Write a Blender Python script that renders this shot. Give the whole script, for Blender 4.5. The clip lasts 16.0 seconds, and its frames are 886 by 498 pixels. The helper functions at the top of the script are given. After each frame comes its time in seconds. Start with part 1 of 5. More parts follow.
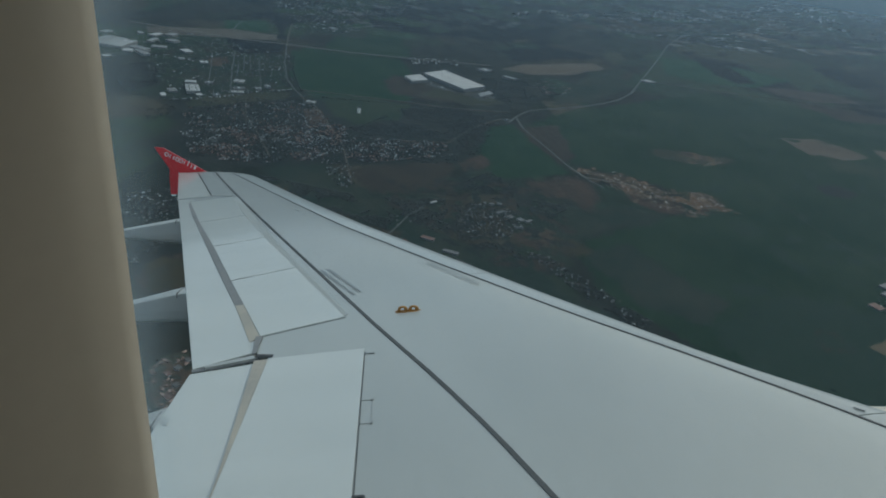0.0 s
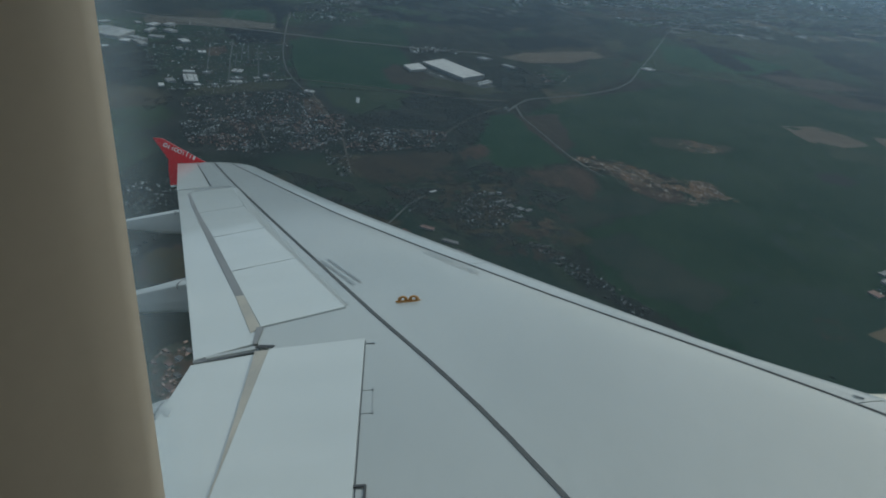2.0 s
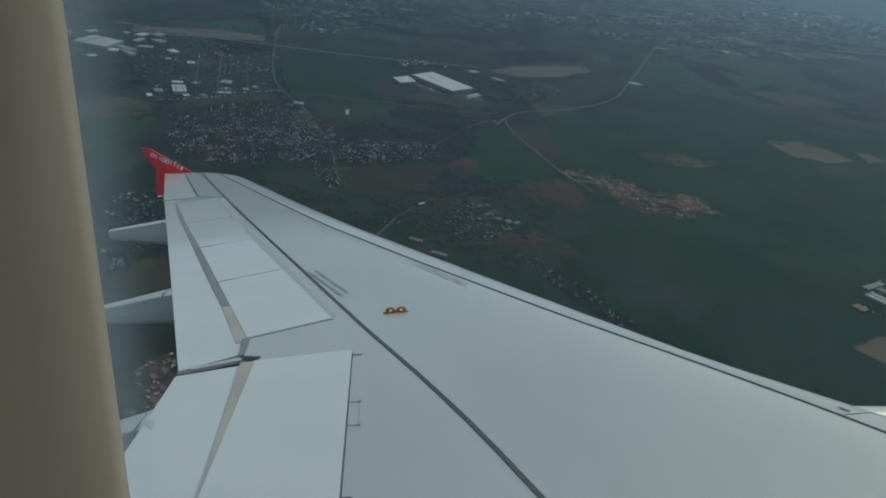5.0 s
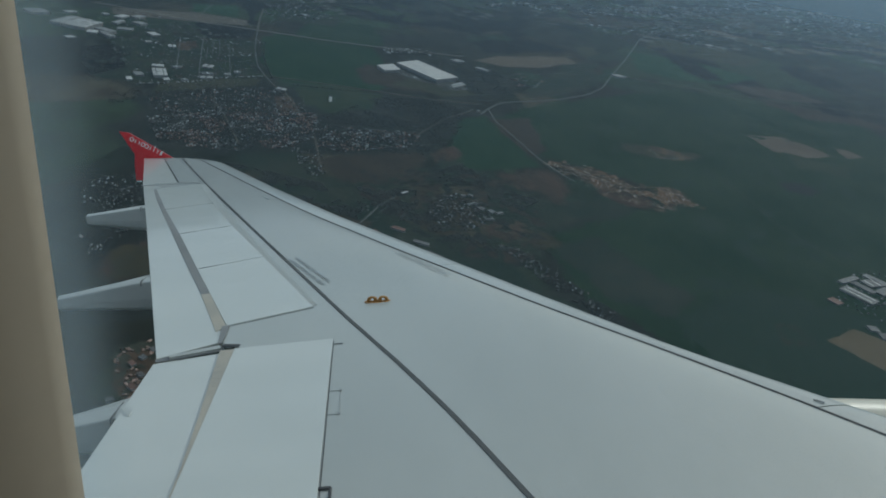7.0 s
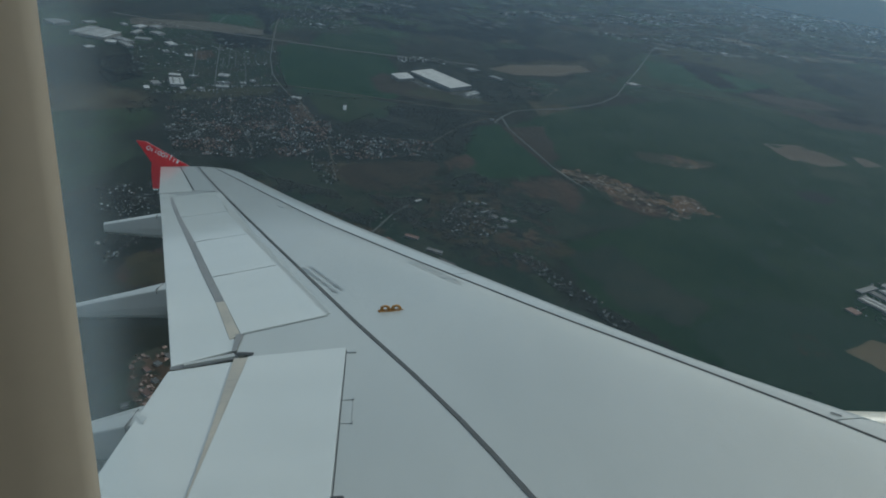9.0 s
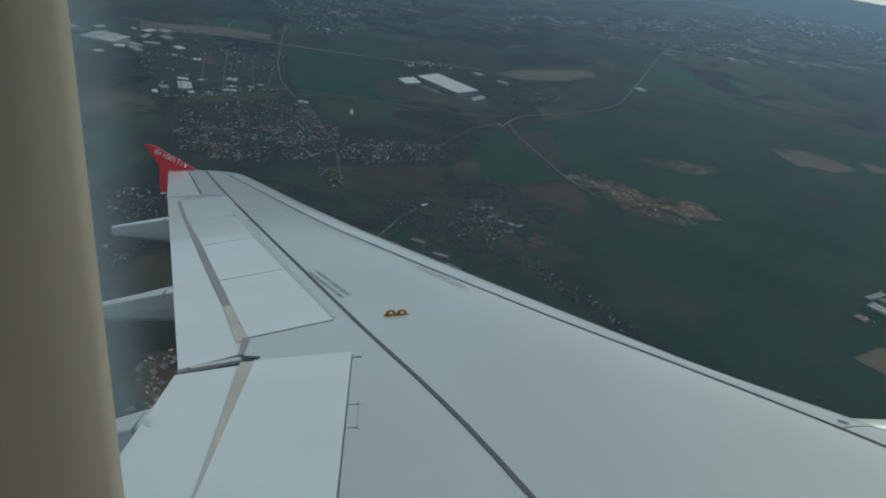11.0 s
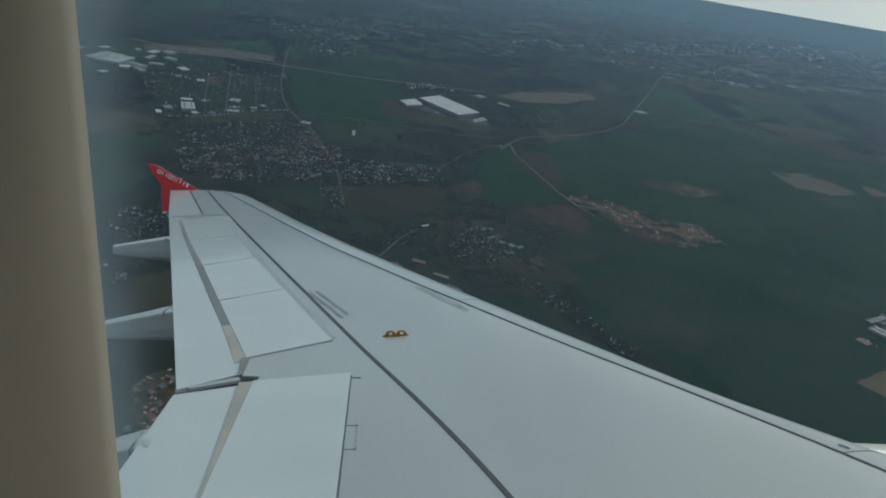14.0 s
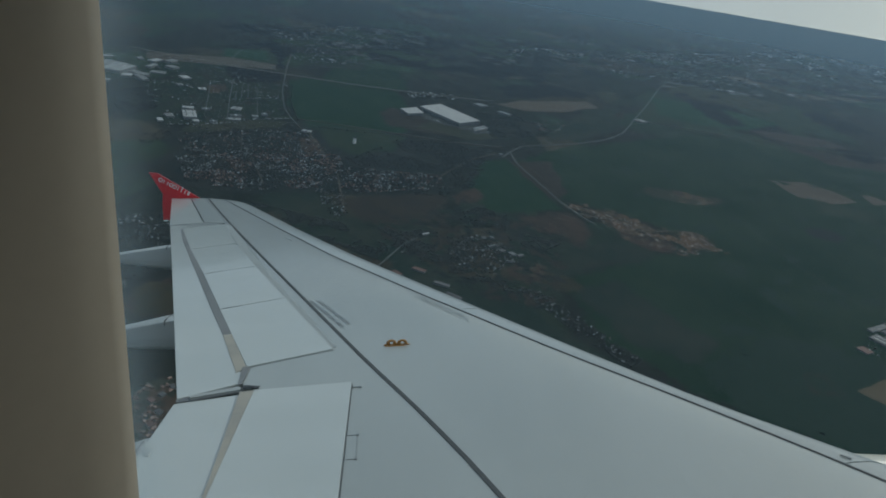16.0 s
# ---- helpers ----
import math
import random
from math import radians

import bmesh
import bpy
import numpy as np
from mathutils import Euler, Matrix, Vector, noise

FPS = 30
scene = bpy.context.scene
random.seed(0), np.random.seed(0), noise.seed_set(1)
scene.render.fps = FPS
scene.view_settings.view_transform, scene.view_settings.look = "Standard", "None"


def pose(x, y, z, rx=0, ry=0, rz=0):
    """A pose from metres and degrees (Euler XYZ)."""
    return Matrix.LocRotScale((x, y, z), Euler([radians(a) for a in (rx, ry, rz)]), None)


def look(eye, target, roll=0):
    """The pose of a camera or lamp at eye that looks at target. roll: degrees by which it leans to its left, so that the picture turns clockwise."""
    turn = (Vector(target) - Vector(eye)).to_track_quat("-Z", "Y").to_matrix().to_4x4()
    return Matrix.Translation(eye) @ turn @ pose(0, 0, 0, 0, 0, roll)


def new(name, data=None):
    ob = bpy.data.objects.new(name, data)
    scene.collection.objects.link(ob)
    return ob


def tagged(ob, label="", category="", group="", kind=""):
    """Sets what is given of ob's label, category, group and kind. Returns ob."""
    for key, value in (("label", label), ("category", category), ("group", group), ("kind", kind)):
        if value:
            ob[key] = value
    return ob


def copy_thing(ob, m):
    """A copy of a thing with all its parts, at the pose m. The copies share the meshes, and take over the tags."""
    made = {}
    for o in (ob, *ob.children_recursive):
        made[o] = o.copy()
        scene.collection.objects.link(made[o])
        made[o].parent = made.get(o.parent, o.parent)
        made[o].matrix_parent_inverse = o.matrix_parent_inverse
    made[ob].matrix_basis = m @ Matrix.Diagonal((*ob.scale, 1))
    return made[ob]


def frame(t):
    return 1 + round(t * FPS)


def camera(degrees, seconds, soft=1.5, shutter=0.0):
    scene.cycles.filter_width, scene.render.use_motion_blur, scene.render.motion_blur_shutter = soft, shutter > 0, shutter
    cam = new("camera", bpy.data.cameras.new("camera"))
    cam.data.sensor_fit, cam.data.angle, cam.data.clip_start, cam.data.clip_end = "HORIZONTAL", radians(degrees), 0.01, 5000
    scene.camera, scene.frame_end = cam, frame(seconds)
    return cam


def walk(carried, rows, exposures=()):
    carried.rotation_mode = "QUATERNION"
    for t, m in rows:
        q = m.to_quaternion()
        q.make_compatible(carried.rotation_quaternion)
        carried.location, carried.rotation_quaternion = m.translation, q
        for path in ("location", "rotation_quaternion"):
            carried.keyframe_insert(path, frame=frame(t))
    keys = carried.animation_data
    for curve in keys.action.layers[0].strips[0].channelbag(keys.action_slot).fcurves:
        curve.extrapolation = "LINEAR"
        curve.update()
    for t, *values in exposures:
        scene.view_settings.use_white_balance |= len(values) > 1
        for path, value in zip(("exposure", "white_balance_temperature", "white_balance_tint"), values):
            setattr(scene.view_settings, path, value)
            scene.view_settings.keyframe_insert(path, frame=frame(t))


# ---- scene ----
cam = camera(66.5, 16.0, 1.8)

# The aircraft's own axes (x forward, y outboard along the left wing, z up) stand banked over level ground.
AIR = Matrix(((0.98688, -0.05007, -0.15353, 4.92643), (0.09026, 0.95937, 0.26732, -1.63526), (0.13390, -0.27767, 0.95130, 99.15148), (0.00000, 0.00000, 0.00000, 1.00000)))
walk(cam, [
    (0, AIR @ pose(-4.5971, 1.5859, 2.0040, 78.999, 2.299, -4.475)),
    (0.5, AIR @ pose(-4.5978, 1.5833, 2.0158, 79.273, 2.460, -4.652)),
    (1, AIR @ pose(-4.5996, 1.5875, 2.0260, 79.191, 2.810, -4.772)),
    (1.5, AIR @ pose(-4.5990, 1.5984, 2.0298, 78.718, 3.099, -4.794)),
    (2, AIR @ pose(-4.5983, 1.5869, 2.0080, 78.101, 2.541, -4.543)),
    (2.5, AIR @ pose(-4.6034, 1.5949, 1.9917, 78.193, 2.077, -4.513)),
    (3, AIR @ pose(-4.6013, 1.5839, 1.9935, 78.780, 1.797, -4.639)),
    (3.5, AIR @ pose(-4.6005, 1.5799, 2.0007, 79.614, 1.992, -4.822)),
    (4, AIR @ pose(-4.6008, 1.5863, 2.0026, 79.551, 1.998, -4.916)),
    (6.5, AIR @ pose(-4.5850, 1.5987, 1.9896, 78.238, 1.763, -6.792)),
    (7, AIR @ pose(-4.5949, 1.6081, 1.9972, 78.163, 1.121, -6.779)),
    (7.5, AIR @ pose(-4.5945, 1.6086, 2.0066, 78.271, 1.531, -6.894)),
    (8, AIR @ pose(-4.5961, 1.6153, 1.9983, 78.481, 1.631, -6.644)),
    (8.5, AIR @ pose(-4.5946, 1.6106, 2.0029, 78.685, 1.354, -6.076)),
    (11, AIR @ pose(-4.5949, 1.5938, 2.0140, 79.249, 0.998, -5.088)),
    (11.5, AIR @ pose(-4.5968, 1.5938, 2.0135, 79.246, 0.655, -5.208)),
    (12, AIR @ pose(-4.5953, 1.5874, 2.0072, 80.181, 0.454, -5.359)),
    (12.5, AIR @ pose(-4.5903, 1.5793, 2.0293, 80.657, 0.730, -5.271)),
    (13, AIR @ pose(-4.5928, 1.5935, 2.0211, 80.468, 0.805, -5.143)),
    (13.5, AIR @ pose(-4.5889, 1.5790, 2.0112, 80.537, 0.629, -4.942)),
    (14, AIR @ pose(-4.5904, 1.5805, 2.0189, 81.011, 0.686, -4.978)),
    (14.5, AIR @ pose(-4.5959, 1.5865, 2.0131, 80.950, 0.550, -4.866)),
    (15, AIR @ pose(-4.5923, 1.5770, 2.0199, 81.104, 0.649, -4.856)),
    (15.5, AIR @ pose(-4.5903, 1.5712, 2.0208, 81.468, 0.641, -4.899)),
    (16, AIR @ pose(-4.5940, 1.5733, 2.0312, 81.693, 0.626, -4.920)),
], exposures=[(0.0, 0.0, 5900, 1.5), (8.7, 0.0, 5900, 1.5), (11.0, 0.08, 5900, 1.5), (12.5, 0.14, 5900, 1.5), (13.5, 0.06, 5900, 1.5), (15.0, -0.13, 5850, 1.5), (16.0, -0.26, 5850, 1.5)])

# ---- sky and sun ----
SUN_AZ, SUN_EL = radians(42), radians(38)
world = bpy.data.worlds.new("sky")
scene.world = world
world.use_nodes = True
wn, wl = world.node_tree.nodes, world.node_tree.links
wn.clear()


def wnode(kind, **inputs):
    n = wn.new(kind)
    for k, v in inputs.items():
        n.inputs[int(k[1:]) if k[0] == "i" and k[1:].isdigit() else k].default_value = v
    return n


coord = wnode("ShaderNodeTexCoord")
sep = wnode("ShaderNodeSeparateXYZ")
wl.new(coord.outputs["Generated"], sep.inputs[0])
up = wnode("ShaderNodeMath", i1=0.012)
up.operation = "MAXIMUM"
wl.new(sep.outputs[2], up.inputs[0])
vec = wnode("ShaderNodeCombineXYZ")
wl.new(sep.outputs[0], vec.inputs[0])
wl.new(sep.outputs[1], vec.inputs[1])
wl.new(up.outputs[0], vec.inputs[2])
sky = wnode("ShaderNodeTexSky")
sky.sky_type, sky.sun_disc, sky.sun_elevation, sky.sun_rotation = "NISHITA", False, SUN_EL, SUN_AZ
sky.air_density, sky.dust_density = 1.2, 2.5
wl.new(vec.outputs[0], sky.inputs[0])
clear = wnode("ShaderNodeVectorMath")
clear.operation = "SCALE"
clear.inputs[3].default_value = 0.07
wl.new(sky.outputs[0], clear.inputs[0])
stretch = wnode("ShaderNodeMapping")
stretch.inputs["Scale"].default_value = (1.6, 1.6, 7.0)
stretch.inputs["Rotation"].default_value = (0.1, 0.05, 0.4)
wl.new(vec.outputs[0], stretch.inputs[0])
veil = wnode("ShaderNodeTexNoise", Scale=1.7, Detail=6.0, Roughness=0.55, Distortion=0.35)
wl.new(stretch.outputs[0], veil.inputs[0])
ramp = wnode("ShaderNodeValToRGB")
ramp.color_ramp.elements[0].position, ramp.color_ramp.elements[0].color = 0.34, (0.30, 0.37, 0.43, 1)
ramp.color_ramp.elements[1].position, ramp.color_ramp.elements[1].color = 0.62, (0.56, 0.60, 0.60, 1)
wl.new(veil.outputs[0], ramp.inputs[0])
cover = wnode("ShaderNodeMix")
cover.data_type = "RGBA"
cover.inputs[0].default_value = 0.72
wl.new(clear.outputs[0], cover.inputs[6])
wl.new(ramp.outputs[0], cover.inputs[7])
toward = wnode("ShaderNodeVectorMath")
toward.operation = "DOT_PRODUCT"
toward.inputs[1].default_value = (math.sin(SUN_AZ) * math.cos(0.22), math.cos(SUN_AZ) * math.cos(0.22), math.sin(0.22))
wl.new(vec.outputs[0], toward.inputs[0])
glow = wnode("ShaderNodeMapRange", i1=0.75, i2=1.0, i3=0.0, i4=0.55)
wl.new(toward.outputs["Value"], glow.inputs[0])
warm = wnode("ShaderNodeMix")
warm.data_type = "RGBA"
warm.inputs[7].default_value = (0.95, 0.84, 0.62, 1)
wl.new(glow.outputs[0], warm.inputs[0])
wl.new(cover.outputs[2], warm.inputs[6])
# thin overcast, brightest low down where the cloud sheet breaks up
rise = wnode("ShaderNodeMapRange", i1=0.0, i2=0.6, i3=1.36, i4=0.98)
wl.new(up.outputs[0], rise.inputs[0])
back = wnode("ShaderNodeBackground")
wl.new(rise.outputs[0], back.inputs["Strength"])
wl.new(warm.outputs[2], back.inputs[0])
wl.new(back.outputs[0], wnode("ShaderNodeOutputWorld").inputs[0])

sun_data = bpy.data.lights.new("sun", "SUN")
sun_data.energy, sun_data.angle, sun_data.color = 0.9, radians(14), (1.0, 0.94, 0.84)
sun = new("sun", sun_data)
sun_way = Vector((math.sin(SUN_AZ) * math.cos(SUN_EL), math.cos(SUN_AZ) * math.cos(SUN_EL), math.sin(SUN_EL)))
sun.matrix_basis = look(sun_way * 300, (0, 0, 0))


# ---- materials ----
def material(name, one, two, scale=1.0, fine=12.0, rough=0.6, metal=0.0, bump=0.0, coat=0.0, stretch=(1, 1, 1), where="Object", contrast=0.5, vary=0.0, coat_rough=0.13):
    """Two colours mixed by a coarse and a fine noise, with relief and, by vary, a change from piece to piece."""
    m = bpy.data.materials.new(name)
    m.use_nodes = True
    n, l = m.node_tree.nodes, m.node_tree.links
    b = n["Principled BSDF"]
    if where == "World":
        source = n.new("ShaderNodeNewGeometry").outputs["Position"]
    else:
        source = n.new("ShaderNodeTexCoord").outputs[where]
    mp = n.new("ShaderNodeMapping")
    mp.inputs["Scale"].default_value = stretch
    l.new(source, mp.inputs[0])
    a, c = n.new("ShaderNodeTexNoise"), n.new("ShaderNodeTexNoise")
    a.inputs["Scale"].default_value, a.inputs["Detail"].default_value = scale, 4
    c.inputs["Scale"].default_value, c.inputs["Detail"].default_value = fine, 3
    l.new(mp.outputs[0], a.inputs[0])
    l.new(mp.outputs[0], c.inputs[0])
    both = n.new("ShaderNodeMath")
    both.operation = "MULTIPLY_ADD"
    both.inputs[1].default_value = 0.35
    l.new(c.outputs[0], both.inputs[0])
    l.new(a.outputs[0], both.inputs[2])
    span = n.new("ShaderNodeMapRange")
    for i, v in ((1, 0.675 - contrast * 0.5), (2, 0.675 + contrast * 0.5)):
        span.inputs[i].default_value = v
    l.new(both.outputs[0], span.inputs[0])
    mix = n.new("ShaderNodeMix")
    mix.data_type = "RGBA"
    mix.inputs[6].default_value, mix.inputs[7].default_value = (*one, 1), (*two, 1)
    l.new(span.outputs[0], mix.inputs[0])
    out = mix.outputs[2]
    if vary:
        info, hsv = n.new("ShaderNodeObjectInfo"), n.new("ShaderNodeHueSaturation")
        if vary < 0:
            info = n.new("ShaderNodeNewGeometry")
            rnd = info.outputs["Random Per Island"]
        else:
            rnd = info.outputs["Random"]
        val = n.new("ShaderNodeMapRange")
        val.inputs[3].default_value, val.inputs[4].default_value = 1 - abs(vary), 1 + abs(vary)
        l.new(rnd, val.inputs[0])
        l.new(val.outputs[0], hsv.inputs["Value"])
        l.new(out, hsv.inputs["Color"])
        out = hsv.outputs[0]
    l.new(out, b.inputs["Base Color"])
    b.inputs["Roughness"].default_value, b.inputs["Metallic"].default_value = rough, metal
    b.inputs["Coat Weight"].default_value, b.inputs["Coat Roughness"].default_value = coat, coat_rough
    if bump:
        bp = n.new("ShaderNodeBump")
        bp.inputs["Strength"].default_value, bp.inputs["Distance"].default_value = bump, 0.02
        l.new(both.outputs[0], bp.inputs["Height"])
        l.new(bp.outputs[0], b.inputs["Normal"])
    return m


SKIN = material("wing_grey_paint", (0.390, 0.412, 0.399), (0.450, 0.472, 0.458), 0.5, 9, 0.5, 0.0, 0.0, 0.85, (2.2, 0.5, 1), coat_rough=0.10)
PANEL = material("panel_light_paint", (0.545, 0.572, 0.55), (0.62, 0.645, 0.622), 0.7, 14, 0.45, 0, 0.0, 0.9, (0.6, 2.5, 1), coat_rough=0.05)
SLAT = material("slat_paint", (0.41, 0.435, 0.424), (0.48, 0.50, 0.49), 0.8, 10, 0.34, 0.0, 0, 0.8, coat_rough=0.08)
DARKLINE = material("sealant_dark", (0.03, 0.034, 0.038), (0.085, 0.09, 0.095), 0.6, 30, 0.7)
SPARLINE = material("joint_sealant", (0.06, 0.066, 0.07), (0.105, 0.11, 0.112), 0.5, 30, 0.7)
BAND = material("band_grey", (0.36, 0.385, 0.375), (0.43, 0.45, 0.44), 1.0, 14, 0.4)
TAN = material("bare_seal_tan", (0.50, 0.46, 0.38), (0.36, 0.345, 0.31), 2.6, 22, 0.6)
SEAL = material("seal_grey", (0.19, 0.20, 0.205), (0.26, 0.265, 0.265), 2.0, 18, 0.6)
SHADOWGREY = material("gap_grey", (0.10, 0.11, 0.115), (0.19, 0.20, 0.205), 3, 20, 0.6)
FAIRING = material("fairing_paint", (0.42, 0.445, 0.44), (0.52, 0.545, 0.54), 1.0, 9, 0.4, 0, 0, 0.1)
RED = material("red_paint", (0.62, 0.012, 0.025), (0.70, 0.02, 0.035), 3, 25, 0.35, 0, 0, 0.3)
WHITE = material("white_paint", (0.72, 0.70, 0.70), (0.8, 0.78, 0.78), 4, 30, 0.5)
ORANGE = material("orange_paint", (0.36, 0.17, 0.035), (0.46, 0.24, 0.06), 8, 60, 0.4)
STENCIL = material("stencil_grey", (0.21, 0.225, 0.235), (0.31, 0.33, 0.34), 8, 60, 0.6)
HAIRLINE = material("hairline_joint", (0.33, 0.355, 0.36), (0.40, 0.42, 0.42), 8, 60, 0.5)
FAINT = material("faint_stencil", (0.27, 0.30, 0.32), (0.35, 0.385, 0.40), 8, 60, 0.5)
PALETEXT = material("worn_grey_lettering", (0.36, 0.385, 0.39), (0.44, 0.46, 0.465), 8, 60, 0.5)
METAL = material("bare_metal", (0.62, 0.62, 0.60), (0.75, 0.74, 0.70), 2, 15, 0.25, 1.0)
PYLON = material("pylon_paint", (0.60, 0.58, 0.50), (0.70, 0.67, 0.57), 2, 15, 0.35)
BEIGE = material("cabin_plastic", (0.50, 0.44, 0.352), (0.56, 0.495, 0.396), 3, 160, 0.55, 0, 0.012)
CABIN = material("cabin_trim", (0.40, 0.38, 0.34), (0.48, 0.46, 0.42), 1.5, 40, 0.7)
CARPET = material("cabin_carpet", (0.05, 0.055, 0.07), (0.09, 0.095, 0.11), 4, 90, 0.95)


def pane_material():
    """Acrylic: clear, with a thin milky film that imitates veiling glare overall and thickens at one rim."""
    m = bpy.data.materials.new("acrylic")
    m.use_nodes = True
    n, l = m.node_tree.nodes, m.node_tree.links
    n.remove(n["Principled BSDF"])
    clear_, film, gloss = n.new("ShaderNodeBsdfTransparent"), n.new("ShaderNodeBsdfTranslucent"), n.new("ShaderNodeBsdfGlossy")
    film.inputs[0].default_value = (0.68, 0.81, 0.89, 1)
    gloss.inputs["Roughness"].default_value = 0.02
    tc = n.new("ShaderNodeTexCoord")
    noise_ = n.new("ShaderNodeTexNoise")
    noise_.inputs["Scale"].default_value, noise_.inputs["Detail"].default_value = 9, 5
    long_ = n.new("ShaderNodeMapping")
    long_.inputs["Scale"].default_value = (2.2, 1.0, 0.45)
    l.new(tc.outputs["Object"], long_.inputs[0])
    l.new(long_.outputs[0], noise_.inputs[0])
    s = n.new("ShaderNodeSeparateXYZ")
    l.new(tc.outputs["Object"], s.inputs[0])
    # 0.014 of milk overall lifts the darks like glare; more towards the aft rim
    rim = n.new("ShaderNodeMapRange")
    for i, v in ((1, -0.170), (2, -0.209), (3, 0.014), (4, 0.28)):
        rim.inputs[i].default_value = v
    rim.interpolation_type = "SMOOTHSTEP"
    l.new(s.outputs[0], rim.inputs[0])
    amount = n.new("ShaderNodeMath")
    amount.operation = "MULTIPLY"
    l.new(rim.outputs[0], amount.inputs[0])
    l.new(noise_.outputs[0], amount.inputs[1])
    one, two = n.new("ShaderNodeMixShader"), n.new("ShaderNodeMixShader")
    l.new(amount.outputs[0], one.inputs[0])
    l.new(clear_.outputs[0], one.inputs[1])
    l.new(film.outputs[0], one.inputs[2])
    two.inputs[0].default_value = 0.004
    l.new(one.outputs[0], two.inputs[1])
    l.new(gloss.outputs[0], two.inputs[2])
    l.new(two.outputs[0], n["Material Output"].inputs[0])
    return m


ACRYLIC = pane_material()


# ---- helpers for parts ----
def mesh_of(name, bm, mat, smooth=False):
    me = bpy.data.meshes.new(name)
    bmesh.ops.recalc_face_normals(bm, faces=bm.faces)
    bm.to_mesh(me)
    bm.free()
    if smooth:
        for p in me.polygons:
            p.use_smooth = True
    me.materials.append(mat)
    return me


def part(name, bm, mat, parent, label="", smooth=False):
    ob = new(name, mesh_of(name, bm, mat, smooth))
    ob.parent = parent
    if label:
        tagged(ob, label)
    return ob


def thing(name, label, category, m=None, group="", kind=""):
    ob = new(name)
    ob.matrix_basis = m if m is not None else Matrix()
    return tagged(ob, label, category, group, kind)


def loft(rings, closed=True, caps=True):
    """A skin through rings of equally many points."""
    bm = bmesh.new()
    vs = [[bm.verts.new(p) for p in r] for r in rings]
    k = len(rings[0])
    for a, b in zip(vs, vs[1:]):
        for i in range(k if closed else k - 1):
            j = (i + 1) % k
            bm.faces.new((a[i], a[j], b[j], b[i]))
    if caps:
        bm.faces.new(vs[0])
        bm.faces.new(vs[-1])
    return bm


def prism(points, top, depth, bevel=0.0):
    """An upright slab on a plan outline; top(x, y) is its upper face."""
    bm = bmesh.new()
    up_ = [bm.verts.new((x, y, top(x, y))) for x, y in points]
    lo = [bm.verts.new((x, y, top(x, y) - depth)) for x, y in points]
    face = bm.faces.new(up_)
    bm.faces.new(lo[::-1])
    n = len(points)
    for i in range(n):
        bm.faces.new((up_[i], up_[(i + 1) % n], lo[(i + 1) % n], lo[i]))
    if bevel:
        bmesh.ops.bevel(bm, geom=list(face.edges), offset=bevel, segments=2, affect="EDGES", profile=0.5)
    return bm


def box_bm(x0, x1, y0, y1, z0, z1, bevel=0.0):
    bm = prism([(x0, y0), (x1, y0), (x1, y1), (x0, y1)], lambda x, y: z1, z1 - z0)
    if bevel:
        bmesh.ops.bevel(bm, geom=list(bm.edges), offset=bevel, segments=2, affect="EDGES", profile=0.5)
    return bm


def ribbon(line, width, top, lift, depth=0.004):
    """A flat strip along a plan line, lying on top()."""
    left, right = [], []
    for i, (x, y) in enumerate(line):
        a, b = line[max(i - 1, 0)], line[min(i + 1, len(line) - 1)]
        d = Vector((b[0] - a[0], b[1] - a[1])).normalized()
        w = (width[i] if isinstance(width, (list, tuple)) else width) / 2
        left.append((x - d.y * w, y + d.x * w))
        right.append((x + d.y * w, y - d.x * w))
    rings = []
    for (ax, ay), (bx, by) in zip(left, right):
        za, zb = top(ax, ay) + lift, top(bx, by) + lift
        rings.append([(ax, ay, za), (bx, by, zb), (bx, by, zb - depth), (ax, ay, za - depth)])
    return loft(rings)


# ---- wing ----
ROOT, TIP = 1.98, 17.2


def wing_z(y):
    return 0.06338 * (y - ROOT) + 0.06503 * (max(y - ROOT, 0) / 15) ** 2


def sweep(y):
    return -0.522 * (y - ROOT)


def lead(y):
    """The leading edge, swept, rounded off at the tip."""
    back_ = float(np.interp(y, (2, 4.6, 5.2, 6, 8, 11, 13, 16), (-0.15, 0.02, 0.12, 0.245, 0.285, 0.318, 0.25, 0.07)))
    return sweep(y) - back_ - (0.54 * ((y - 16.3) / 0.9) ** 2.6 if y > 16.3 else 0)


def slat_end(y):
    return sweep(y) - float(np.interp(y, (2, 5.2, 6, 7, 9, 11, 13, 16, 17), (0.34, 0.36, 0.41, 0.51, 0.61, 0.655, 0.57, 0.41, 0.36)))


def trail(y):
    return -6.1 if y < 6.37 else -6.12 - 0.300 * (y - 6.37)


def rear(y):
    """The rear edge of the fixed skin, ahead of the flaps."""
    if y < 6.56:
        return -5.60
    if y < 13.62:
        return -5.69 - 0.3585 * (y - 6.56)
    return trail(y)


def spar_x(y):
    """The line of the sealed joint over the rear spar."""
    if y < 7.0:
        return float(np.interp(y, (2.0, 4.49, 4.9, 5.25, 5.6, 6.085, 6.5, 7.0), (-3.11, -3.878, -4.003, -4.116, -4.241, -4.424, -4.591, -4.792)))
    return ((0.000156883 * y - 0.00412852) * y - 0.343517) * y - 2.23907


def camber(x, y):
    """The skin arches between the slats and the rear spar."""
    e, r = slat_end(y), spar_x(y)
    u = (e - x) / (e - r)
    return float(np.interp(y, (4, 6, 9, 12, 17), (0.036, 0.044, 0.030, 0.009, 0.003))) * (e - r) * (1 - math.exp(-u / 0.35)) * (1 - u) ** 1.3 if 0 < u < 1 else 0.0


